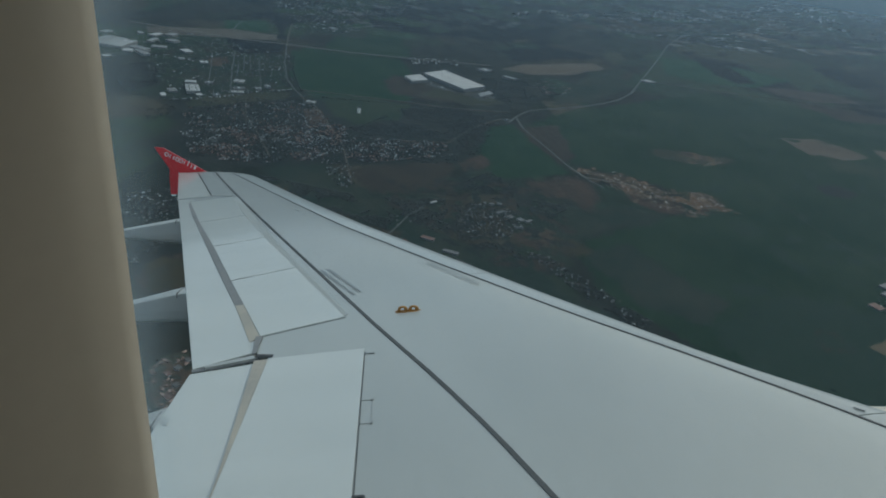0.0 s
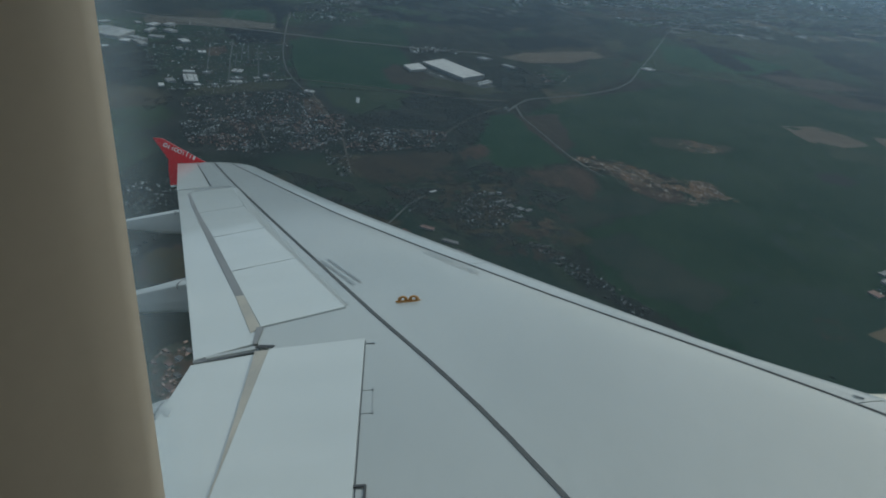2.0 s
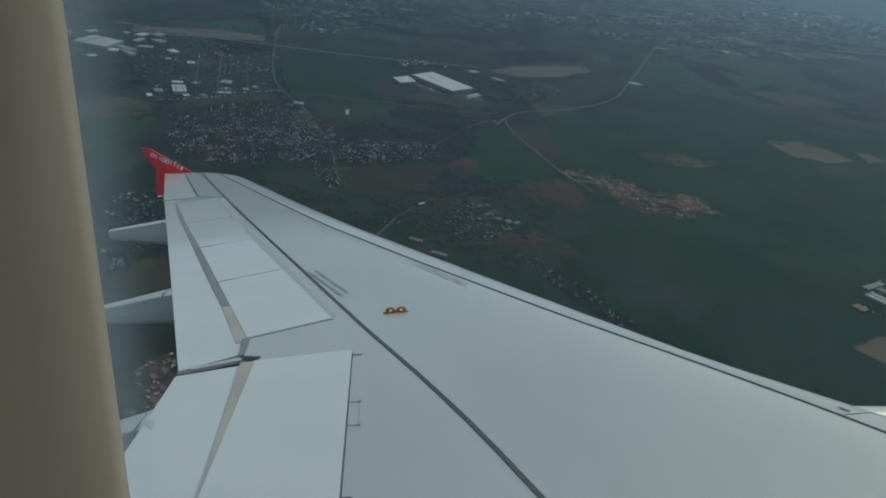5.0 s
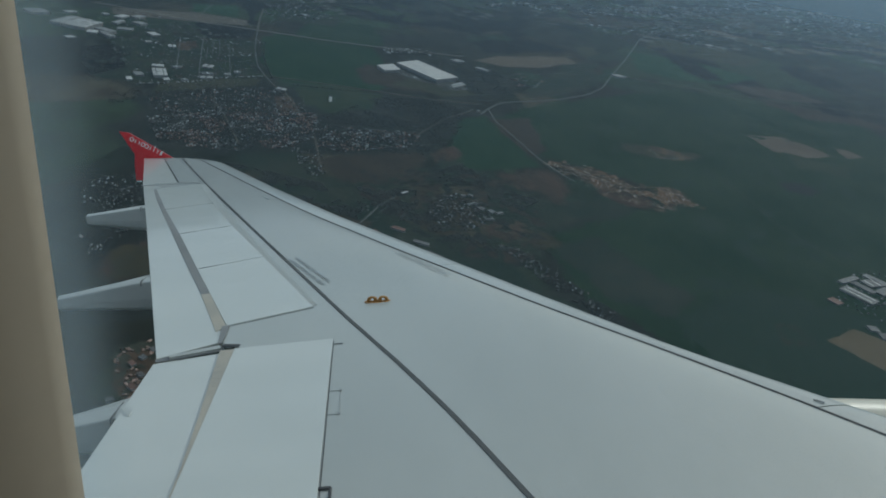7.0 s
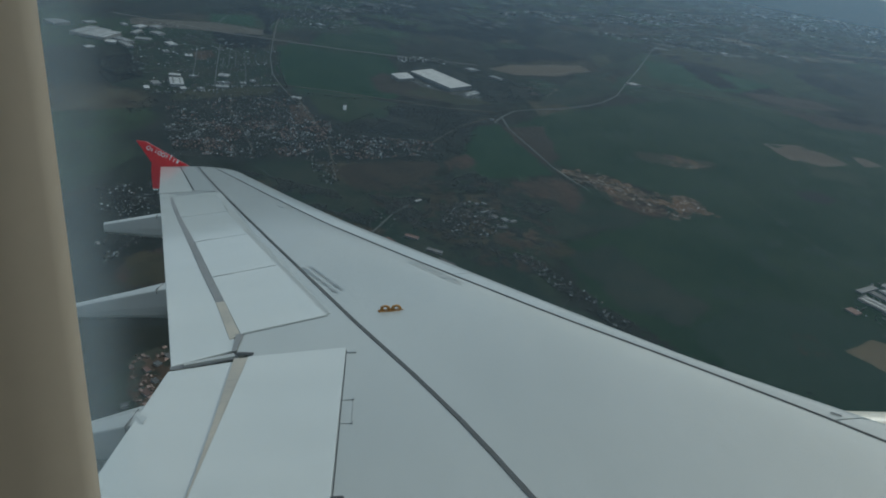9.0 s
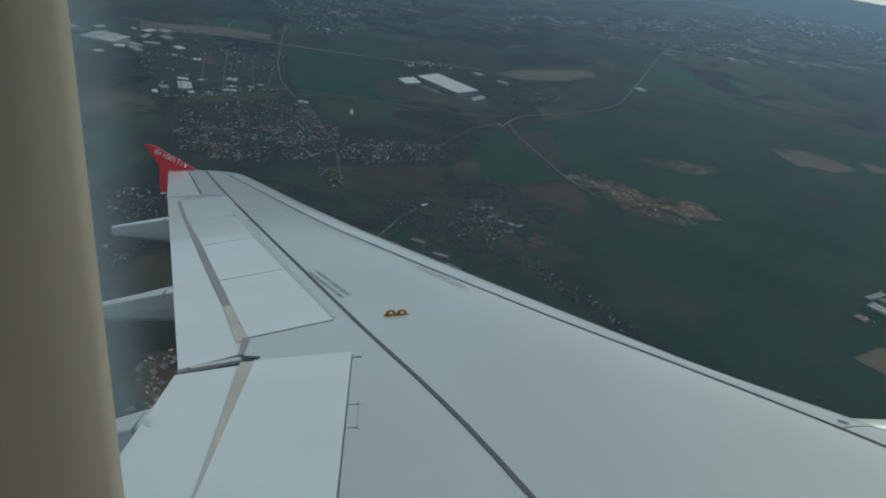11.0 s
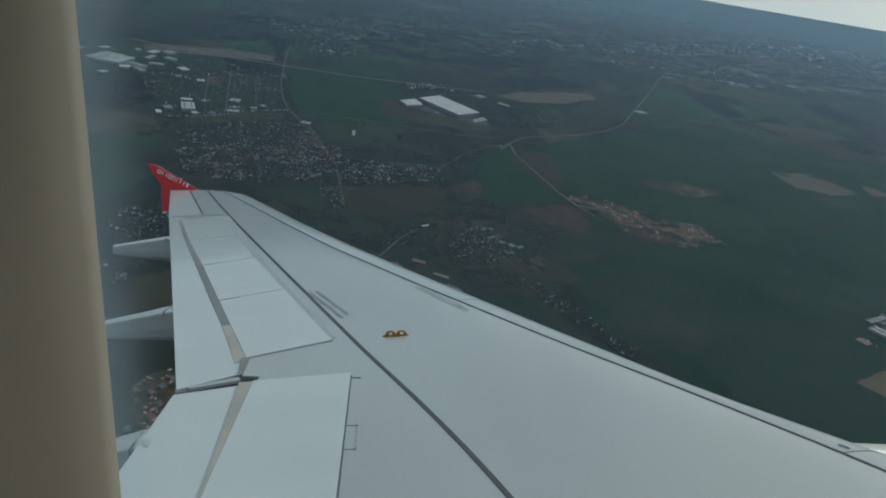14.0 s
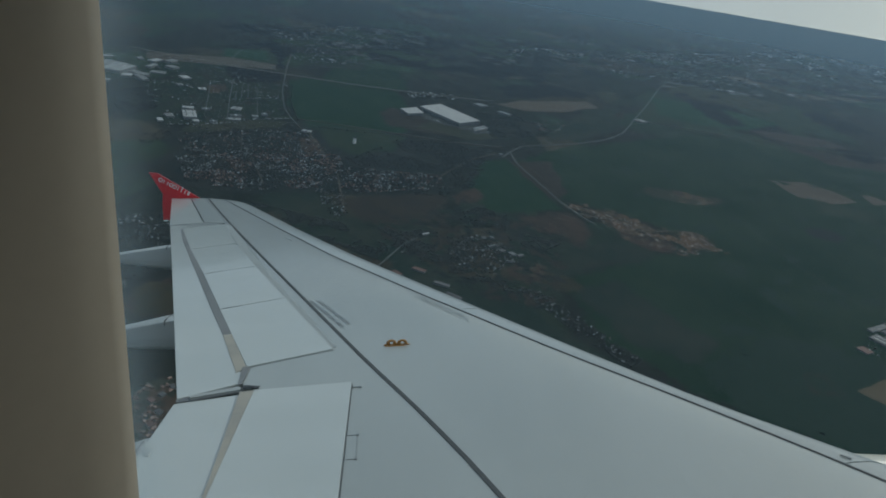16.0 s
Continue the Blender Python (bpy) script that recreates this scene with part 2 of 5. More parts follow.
def nose(x, y):
    """How far the upper skin falls away towards the nose."""
    s = (lead(y) - x) / 0.16
    return -0.02 * max(1 - s, 0) ** 2.2


def skin_z(x, y):
    return wing_z(y) + nose(x, y) + camber(x, y)


wing = thing("aircraft_wing", "light grey airliner wing with slats, spoilers, flaps and red tip fence", "wing", AIR)
rings = []
stations = [1.9 + i * 0.35 for i in range(14)] + [6.555, 6.565] + [6.8 + i * 0.4 for i in range(17)] + [13.615, 13.625] + [13.9 + i * 0.3 for i in range(7)] + [15.9, 16.1, 16.3, 16.5, 16.65, 16.8, 16.95, 17.08, TIP]
for y in stations:
    a, b = lead(y), rear(y)
    chord = a - b
    e, r = slat_end(y), max(spar_x(y), b + 0.02)
    up_ = [a + (e - a) * u ** 1.6 for u in (0.0, 0.12, 0.25, 0.4, 0.6, 0.8, 1.0)]
    up_ += [e + (r - e) * (k / 18) ** 1.6 for k in range(1, 19)] + [r + (b - r) * u for u in (0.3, 0.65, 0.99, 1.0)]
    ring = [(x, y, skin_z(x, y)) for x in up_]
    low = [b + (a - b) * u for u in (0.0, 0.01, 0.2, 0.45, 0.7, 0.88, 0.97)]
    thick = 0.10 * chord
    for x in low:
        u = (a - x) / chord
        ring.append((x, y, wing_z(y) - 0.03 - thick * (1 - u) ** 0.35 * u ** 0.25 * 1.3 - 0.12 * (1 - u)))
    rings.append(ring)
part("wing_skin", loft(rings), SKIN, wing, smooth=True)


def on_skin(lift):
    return lambda x, y: skin_z(x, y) + lift


# slats: the nose ahead of the dark joint
edges_of_slats = [2.3, 5.07, 8.3, 11.2, 14.0, 16.3]
for y0, y1 in zip(edges_of_slats, edges_of_slats[1:]):
    rr = []
    n = 9
    for i in range(n + 1):
        y = y0 + 0.006 + (y1 - y0 - 0.012) * i / n
        a, e = lead(y), slat_end(y) + 0.012
        span = a - e
        xs = [a + 0.022, a + 0.014, a - 0.002, a - 0.15 * span, a - 0.4 * span, a - 0.7 * span, e]
        drop = [-0.05, -0.016, 0.002, 0.009, 0.011, 0.010, 0.006]
        rr.append([(x, y, skin_z(min(x, a), y) + d) for x, d in zip(xs, drop)] + [(e, y, skin_z(e, y) - 0.05), (a - 0.01, y, skin_z(a, y) - 0.12)])
    part("slat", loft(rr), SLAT, wing, "pale painted leading edge slat")

joint = [(slat_end(y), y) for y in [2.2 + 0.5 * i for i in range(29)] + [16.75]]
part("slat_joint", ribbon(joint, [0.018 - 0.0003 * i for i in range(len(joint))], skin_z, 0.005), DARKLINE, wing, "dark joint behind the slats")
spar = [(spar_x(y), y) for y in [2.2 + 0.35 * i for i in range(42)] + [17.1]]
part("skin_joint", ribbon(spar[:20], 0.032, skin_z, 0.005), SPARLINE, wing, "dark grey sealed joint along the rear spar")
part("skin_joint", ribbon(spar[19:], 0.032, skin_z, 0.0055), DARKLINE, wing, "near-black sealed joint along the rear spar")

# spoilers: hinge line and trailing line, cut into panels
cuts = [((-5.73, 6.92), (-5.07, 7.26)), ((-6.318, 8.55), (-5.71, 8.91)), ((-6.87, 10.09), (-6.305, 10.44)), ((-7.445, 11.62), (-6.86, 11.95)), ((-8.055, 13.36), (-7.41, 13.70))]
for (a, b), (c, d) in zip(cuts, cuts[1:]):
    lead_in, lead_out = Vector(a).lerp(Vector(c), 0.006), Vector(a).lerp(Vector(c), 0.994)
    h_in, h_out = Vector(b).lerp(Vector(d), 0.006), Vector(b).lerp(Vector(d), 0.994)
    part("spoiler", prism([tuple(lead_in), tuple(h_in), tuple(h_out), tuple(lead_out)], on_skin(0.008), 0.007, 0.002), PANEL, wing, "pale spoiler panel lying flush")
part("spoiler", prism([(-5.59, 6.45), (-4.88, 6.53), (-4.885, 4.2), (-4.89, 2.25), (-5.58, 2.25), (-5.585, 4.6)], on_skin(0.013), 0.009, 0.003), PANEL, wing, "wide pale inboard spoiler panel")
for a, b in cuts[1:]:
    part("spoiler_gap", ribbon([a, (a[0] * 0.5 + b[0] * 0.5 + 0.004, a[1] * 0.5 + b[1] * 0.5 - 0.01), b], 0.006, skin_z, 0.0095), FAINT, wing)
for a, b in cuts[1:3]:
    part("spoiler_gap", ribbon([(a[0] + 0.03, a[1] + 0.02), (a[0] + 0.2, a[1] + 0.11)], 0.012, skin_z, 0.011), STENCIL, wing)
part("hinge_shadow_gap", ribbon([(-4.874, 6.5), (-4.876, 2.3)], 0.004, skin_z, 0.004), DARKLINE, wing)
part("spoiler_gap", ribbon([(-5.745, 6.905), (-5.06, 7.255)], 0.004, skin_z, 0.004), FAINT, wing)

# flaps
part("flap", prism([(-5.70, 6.62), (-6.125, 6.385), (-7.2, 9.91), (-8.345, 13.655), (-8.05, 13.60), (-6.78, 9.95)], lambda x, y: wing_z(y) + (0.003 if x > rear(y) - 0.3 else -0.006), 0.05, 0.005), PANEL, wing, "pale outboard flap")
part("flap", prism([(-5.55, 6.46), (-6.125, 6.31), (-6.125, 4.2), (-6.125, 2.2), (-5.55, 2.2)], lambda x, y: wing_z(y) - 0.004 + (-0.004 if x > -5.6 else -0.006), 0.06, 0.005), PANEL, wing, "pale inboard flap")
edge_low, edge_up = [(-6.105, 7.736), (-5.795, 6.815)], [(-8.04, 13.2), (-7.705, 12.18), (-7.07, 10.41), (-6.385, 8.50), (-6.105, 7.736)]
part("flap_seal", prism([(-5.732, 6.905), (-6.03, 7.75)] + edge_low, lambda x, y: wing_z(y) + 0.008, 0.010), TAN, wing, "worn pale tan seal strip beside the flap")
part("flap_seal", prism([(-6.03, 7.75), (-6.318, 8.548), (-6.868, 10.085), (-7.443, 11.615), (-8.04, 13.31)] + edge_up, lambda x, y: wing_z(y) + 0.008, 0.010), SEAL, wing, "grey seal strip beside the flap")
part("flap_seal", prism([(-5.690, 6.43), (-5.590, 6.445), (-5.586, 5.45), (-5.584, 4.9), (-5.582, 4.3), (-5.590, 4.3), (-5.600, 4.9), (-5.628, 5.45)], lambda x, y: wing_z(y) + 0.010, 0.010), TAN, wing, "worn pale tan seal strip beside the inboard flap")
part("flap_end_gap", ribbon([(-6.12, 6.345), (-5.95, 6.40), (-5.68, 6.51)], [0.05, 0.085, 0.10], lambda x, y: wing_z(y), -0.004), SHADOWGREY, wing, "dark open gap between the flaps")
part("flap_end_rod", ribbon([(-6.03, 6.372), (-5.70, 6.50)], [0.04, 0.06], lambda x, y: wing_z(y), 0.012, 0.02), BAND, wing)
part("corner_slot", ribbon([(-5.715, 6.56), (-5.735, 6.91)], [0.03, 0.06], lambda x, y: wing_z(y), 0.014), SEAL, wing)
part("corner_slot", ribbon([(-5.685, 6.515), (-5.56, 6.49)], 0.045, lambda x, y: wing_z(y), 0.016), DARKLINE, wing)

# aileron, its joints and the outboard closing strip
part("aileron", prism([(-8.36, 13.68), (-7.86, 13.92), (-8.86, 16.90), (-9.34, 17.12)], on_skin(0.008), 0.012, 0.003), PANEL, wing, "pale aileron near the wing tip")
part("tip_panel", prism([(-7.44, 13.80), (-7.83, 13.95), (-8.84, 16.9), (-8.70, 17.05), (-8.59, 16.95), (-8.0, 15.4)], on_skin(0.006), 0.008, 0.002), SLAT, wing, "pale skin panel ahead of the aileron")
part("aileron_joint", ribbon([(-7.84, 13.93), (-8.85, 16.88)], 0.014, skin_z, 0.012), DARKLINE, wing)
part("aileron_joint", ribbon([(-8.36, 13.66), (-8.1, 13.74), (-7.42, 13.74)], 0.02, skin_z, 0.012), FAINT, wing)
band = [(-7.31, 13.62), (-6.21, 10.36), (-5.49, 8.40), (-5.06, 7.30)]
part("skin_band", ribbon([(x - 0.04, y) for x, y in band], [0.10, 0.13, 0.14, 0.12], skin_z, 0.004), BAND, wing, "mid grey strip along the spoiler hinges")

# hinge brackets beside the inboard spoiler
part("hinge_bracket", box_bm(-4.872, -4.81, 6.444, 6.456, wing_z(6.45) + 0.002, wing_z(6.45) + 0.007, 0.002), FAINT, wing)
part("hinge_pin", box_bm(-4.816, -4.802, 6.438, 6.462, wing_z(6.45) + 0.002, wing_z(6.45) + 0.009, 0.003), FAINT, wing)
for y in (5.70, 5.40):
    part("access_panel_joint", ribbon([(-4.87, y), (-4.80, y)], 0.008, skin_z, 0.004), HAIRLINE, wing)
part("access_panel_joint", ribbon([(-4.803, 5.70), (-4.803, 5.40)], 0.003, skin_z, 0.0045), HAIRLINE, wing)
part("hinge_bracket", box_bm(-4.888, -4.822, 4.655, 4.677, wing_z(4.66) + 0.002, wing_z(4.66) + 0.012, 0.003), DARKLINE, wing, "small dark hinge bracket")
part("hinge_bracket", box_bm(-4.832, -4.818, 4.55, 4.672, wing_z(4.6) + 0.002, wing_z(4.6) + 0.014, 0.003), DARKLINE, wing, "small dark hinge bracket")
for x, y in ((-4.803, 5.70), (-4.803, 5.40), (-4.81, 6.447)):
    part("fastener", box_bm(x - 0.008, x + 0.008, y - 0.012, y + 0.012, wing_z(y) + 0.003, wing_z(y) + 0.007, 0.002), STENCIL, wing)


def canoe(x0, x1, y, z_top0, z_top1, deep, tail, rim):
    """A flap track fairing: a keel body under the flap that tapers behind the rim to a blunt tail, with a crowned top."""
    rr = []
    cut = (rim - x0) / (x1 - x0)
    for i in range(17):
        u = i / 16
        x = x0 + (x1 - x0) * u
        zt = z_top0 + (z_top1 - z_top0) * max(0, (u - cut) / (1 - cut))
        dp = deep + (tail - deep) * (max(0, (u - 0.3) / 0.7) ** 1.05)
        dp *= min(1.0, 0.35 + u * 3)
        w = 0.22 * (1 - 0.72 * max(0, (u - 0.35) / 0.65) ** 1.2)
        c = 0.012
        half = [(w - c, 0), (w - 0.3 * c, 0.3 * c), (w, c), (w * 0.90, dp * 0.55), (w * 0.74, dp * 0.84), (w * 0.55, dp * 0.96), (w * 0.3, dp)]
        zt -= 0.08 if u < cut - 0.02 else 0
        high = 0.02 * max(0, min(1, (u - cut) / 0.04))
        ring = [(x, y, zt + high)] + [(x, y + v, zt - h) for v, h in half] + [(x, y - v, zt - h) for v, h in half[::-1]]
        rr.append(ring)
    return loft(rr)


for x0, x1, y, zt, zb, deep, tail, rim in ((-6.6, -8.68, 12.05, 0.650, 0.530, 0.52, 0.125, -7.80), (-5.5, -7.62, 8.42, 0.408, 0.238, 0.45, 0.12, -6.72), (-4.9, -6.75, 5.72, 0.228, 0.09, 0.45, 0.12, -6.09)):
    f = part("flap_track_fairing", canoe(x0, x1, y, zt, zb, deep, tail, rim), FAIRING, wing, "pale canoe shaped flap track fairing")
    part("fairing_joint", box_bm(rim - 0.064, rim - 0.060, y - 0.19, y + 0.05, zt - 0.05, zt + 0.004), SHADOWGREY, f)

# tip fence
fence = [(-8.726, 1.004), (-9.123, 1.258), (-9.641, 1.593), (-9.824, 1.619), (-9.783, 1.543), (-9.550, 1.126), (-9.580, 0.882), (-9.580, 0.552), (-9.438, 0.557), (-9.326, 0.780), (-8.970, 0.953)]
bm = bmesh.new()
inner = [bm.verts.new((x, TIP + 0.005, z)) for x, z in fence]
outside = [bm.verts.new((x, TIP + 0.055 + 0.03 * max(0, z - 1.05), z)) for x, z in fence]
bm.faces.new(inner)
bm.faces.new(outside[::-1])
for i in range(len(fence)):
    j = (i + 1) % len(fence)
    bm.faces.new((inner[i], inner[j], outside[j], outside[i]))
fin = part("tip_fence", bm, RED, wing, "red painted wing tip fence with a row of white shapes")
for i in range(9):
    u = (i + 0.5) / 9
    m = pose(-9.615 + 0.66 * u, TIP - 0.001, 1.468 - 0.355 * u, 0, 28, 0)
    if i in (0, 3, 4):
        rr = []
        for k in range(17):
            t = 2 * math.pi * k / 16
            rr.append([m @ Vector((r * math.cos(t), h, r * math.sin(t))) for r, h in ((0.030, -0.004), (0.048, -0.004), (0.048, 0.004), (0.030, 0.004))])
        bm = loft(rr, caps=False)
        shape = "white ring shape"
    else:
        bm = bmesh.new()
        tall = {6: 0.13, 7: 0.075}.get(i, 0.085)
        bmesh.ops.create_cube(bm, size=1, matrix=m @ Matrix.Translation((0, 0, 0.5 * tall - 0.045)) @ Matrix.Diagonal((0.045 if i == 8 else 0.019, 0.008, tall, 1)))
        bmesh.ops.bevel(bm, geom=list(bm.edges), offset=0.003, segments=1, affect="EDGES")
        shape = "white bar shape"
    part("emblem_shape", bm, WHITE, fin, shape)
part("tip_light_cover", box_bm(-9.59, -9.47, TIP + 0.01, TIP + 0.06, 0.505, 0.552, 0.01), METAL, wing)

# stencilled lines of lettering, too small to read
def stencil_rows(p0, p1, side, rows, per, mat):
    a, b = Vector(p0), Vector(p1)
    d = b - a
    across = Vector(side)
    for r in range(rows):
        bm = bmesh.new()
        u = 0.02 + 0.03 * r
        while u < 0.96 - 0.02 * r:
            w = random.uniform(0.45, 1.0) / per
            c0, c1 = a + d * u + across * (r + 0.12) / rows, a + d * min(u + w, 0.99) + across * (r + 0.12) / rows
            h = across * 0.5 / rows
            q = [c0, c1, c1 + h, c0 + h]
            bm.faces.new([bm.verts.new((v.x, v.y, skin_z(v.x, v.y) + 0.007)) for v in q])
            u += w + random.choice((0.3, 0.4, 0.9)) / per
        tagged(part("stencil_line", bm, mat, wing), kind="stuff")


stencil_rows((-5.450, 8.77), (-5.016, 7.79), (0.125, 0.094), 2, 34, FAINT)
stencil_rows((-4.33, 8.83), (-3.82, 7.83), (0.085, 0.105), 3, 30, PALETEXT)
part("skin_mark", ribbon([(-6.15, 12.28), (-6.05, 12.10)], 0.025, skin_z, 0.006), FAINT, wing)
part("slat_mark", ribbon([(-1.94, 5.15), (-1.905, 5.10)], 0.012, skin_z, 0.018), STENCIL, wing)

# orange double eye bolt for the escape line
bx, by = -4.522, 7.31
bz = wing_z(by)
hook = thing("escape_line_anchor", "orange double-eyed metal anchor on the wing", "anchor", AIR @ pose(bx, by, bz + 0.001) @ Matrix.Diagonal((0.96, 1.0, 0.66, 1)))
part("base_plate", box_bm(-0.108, 0.108, -0.035, 0.035, 0, 0.012, 0.005), ORANGE, hook)
for s in (-0.05, 0.05):
    bm = bmesh.new()
    rr = []
    for i in range(20):
        t = 2 * math.pi * i / 20
        rr.append([(s + (0.031 + 0.016 * math.cos(k * math.pi / 3)) * math.cos(t), 0.016 * math.sin(k * math.pi / 3), 0.040 + (0.031 + 0.016 * math.cos(k * math.pi / 3)) * math.sin(t)) for k in range(6)])
    rr.append(rr[0])
    part("eye", loft(rr, caps=False), ORANGE, hook, smooth=True)
for s in (-0.094, 0.0, 0.094):
    part("web", prism([(s - 0.026, -0.012), (s + 0.026, -0.012), (s + 0.026, 0.012), (s - 0.026, 0.012)], lambda x, y: 0.034 if abs(x) < 0.09 else 0.016, 0.03), ORANGE, hook)

# engine pod ahead of the wing
engine = thing("engine_pod", "pale engine nacelle and pylon ahead of the wing", "engine", AIR)
rr = []
for i in range(15):
    u = i / 14
    x = 1.9 - 4.6 * u
    r = 0.98 * (0.80 + 0.20 * math.sin(min(1, u * 2.6) * math.pi / 2)) * (1 - 0.42 * max(0, (u - 0.55) / 0.45) ** 1.6)
    rr.append([(x, 5.75 + r * math.cos(k * math.pi / 16), -1.25 + r * math.sin(k * math.pi / 16)) for k in range(32)])
part("cowl", loft(rr), WHITE, engine, "white painted engine cowl", smooth=True)
rr = []
for i in range(12):
    u = i / 11
    x = 0.6 - 3.6 * u
    zt = -0.195 + 0.28 * min(1, u * 1.5) ** 0.8
    w = 0.17 + 0.05 * math.sin(u * math.pi)
    rr.append([(x, 5.42 + w * math.cos(t), zt - 0.28 + 0.28 * max(-1, math.sin(t))) for t in [k * math.pi / 8 for k in range(16)]])
part("pylon", loft(rr), PYLON, engine, "bright metal pylon fairing", smooth=True)

# ---- fuselage ----
MID, HALF_WIDE, HALF_HIGH = 1.8, 1.97, 2.07


def hull(x, t, inset=0.0):
    return (x, (HALF_WIDE - inset) * math.cos(t), MID + (HALF_HIGH - inset) * math.sin(t))


def hull_piece(rings, smooth=False):
    ob = new("wall_fuselage", mesh_of("wall_fuselage", loft(rings), WHITE, smooth))
    ob.matrix_basis = AIR
    return tagged(ob, "white painted round fuselage skin", "fuselage", kind="structure")


for x0, x1 in ((-26.0, -7.72), (-1.28, 9.0)):
    hull_piece([[hull(x, k * math.pi / 24) for k in range(48)] for x in (x0, (x0 + x1) / 2, x1)], True)
# belly and crown over the cabin, open at the window bands
for a0, a1 in ((191, 349), (20, 160)):
    arc = [radians(a0 + (a1 - a0) * k / 24) for k in range(25)]
    hull_piece([[hull(x, t) for t in arc] + [hull(x, t, 0.05) for t in arc[::-1]] for x in (-7.72, -4.5, -1.28)])

# ---- cabin ----
WX, WZ = -4.5205, 2.0


def rounded(hx, hz, y, r, n=8):
    pts = []
    for cx, cz, a0 in ((1, 1, 0), (-1, 1, 90), (-1, -1, 180), (1, -1, 270)):
        for i in range(n + 1):
            t = radians(a0 + 90 * i / n)
            pts.append((WX + cx * (hx - r) + r * math.cos(t), y, WZ + cz * (hz - r) + r * math.sin(t)))
    return pts


window = tagged(thing("window_1", "beige moulded cabin window surround with a clear pane", "window", AIR), kind="structure")
surround = [rounded(0.3800, 0.44, 1.662, 0.18), rounded(0.3200, 0.38, 1.668, 0.16), rounded(0.2550, 0.315, 1.685, 0.14), rounded(0.1950, 0.26, 1.745, 0.12), rounded(0.1700, 0.238, 1.782, 0.11), rounded(0.1625, 0.231, 1.794, 0.105),
            rounded(0.1613, 0.2295, 1.802, 0.105), rounded(0.1670, 0.235, 1.812, 0.106), rounded(0.2150, 0.27, 1.86, 0.12), rounded(0.2700, 0.31, 1.905, 0.13), rounded(0.3500, 0.40, 1.91, 0.16)]
part("window_frame", loft(surround, caps=False), BEIGE, window, "beige moulded plastic window reveal", smooth=True)
pane = new("pane", mesh_of("pane", box_bm(-0.275, 0.275, -0.003, 0.003, -0.315, 0.315), ACRYLIC))
pane.parent, pane.matrix_basis = window, pose(WX, 1.893, WZ)
pane.visible_shadow = False


def wall_with_holes(name, y0, y1, holes, x0, x1, z0, z1, mat, label="beige cabin side wall panel"):
    """An upright wall in the x-z plane, with rectangular openings in one row."""
    w = thing(name, label, "wall", AIR, kind="structure")
    zs0, zs1 = holes[0][2], holes[0][3]
    part("panel", box_bm(x0, x1, y0, y1, z0, zs0), mat, w)
    part("panel", box_bm(x0, x1, y0, y1, zs1, z1), mat, w)
    xs = [x0] + [v for h in holes for v in h[:2]] + [x1]
    for a, b in zip(xs[::2], xs[1::2]):
        part("panel", box_bm(a, b, y0, y1, zs0, zs1), mat, w)
    return w


wall_with_holes("wall_left", 1.668, 1.90, [(WX - 0.35, WX + 0.35, WZ - 0.41, WZ + 0.41)], -7.6, -1.4, 1.36, 2.55, BEIGE)
wall_with_holes("wall_right", -1.90, -1.80, [(WX - 0.13 + 0.53 * k, WX + 0.13 + 0.53 * k, WZ - 0.18, WZ + 0.18) for k in range(-5, 6)], -7.6, -1.4, 1.36, 2.55, CABIN)
wall_with_holes("wall_skin_left", 1.903, 1.918, [(WX - 0.30, WX + 0.30, WZ - 0.36, WZ + 0.36)], -7.71, -1.29, 1.38, 2.53, WHITE, "white painted outer skin round the window")
wall_with_holes("wall_skin_right", -1.918, -1.903, [(WX - 0.13 + 0.53 * k, WX + 0.13 + 0.53 * k, WZ - 0.18, WZ + 0.18) for k in range(-5, 6)], -7.71, -1.29, 1.38, 2.53, WHITE, "white painted outer skin with small windows")
for name, args, mat, label in (("floor", (-7.6, -1.4, -1.63, 1.63, 0.72, 0.82), CARPET, "dark blue cabin floor carpet"), ("ceiling", (-7.6, -1.4, -1.5, 1.5, 2.98, 3.06), CABIN, "pale cabin ceiling panels")):
    ob = new(name, mesh_of(name, box_bm(*args), mat))
    ob.matrix_basis = AIR
    tagged(ob, label, name, kind="structure")
for name, x0, x1 in (("wall_back", -7.7, -7.6), ("wall_front", -1.4, -1.3)):
    ob = new(name, mesh_of(name, loft([[hull(x, k * math.pi / 24, 0.055) for k in range(48)] for x in (x0, x1)]), CABIN))
    ob.matrix_basis = AIR
    tagged(ob, "pale cabin partition", "wall", kind="structure")

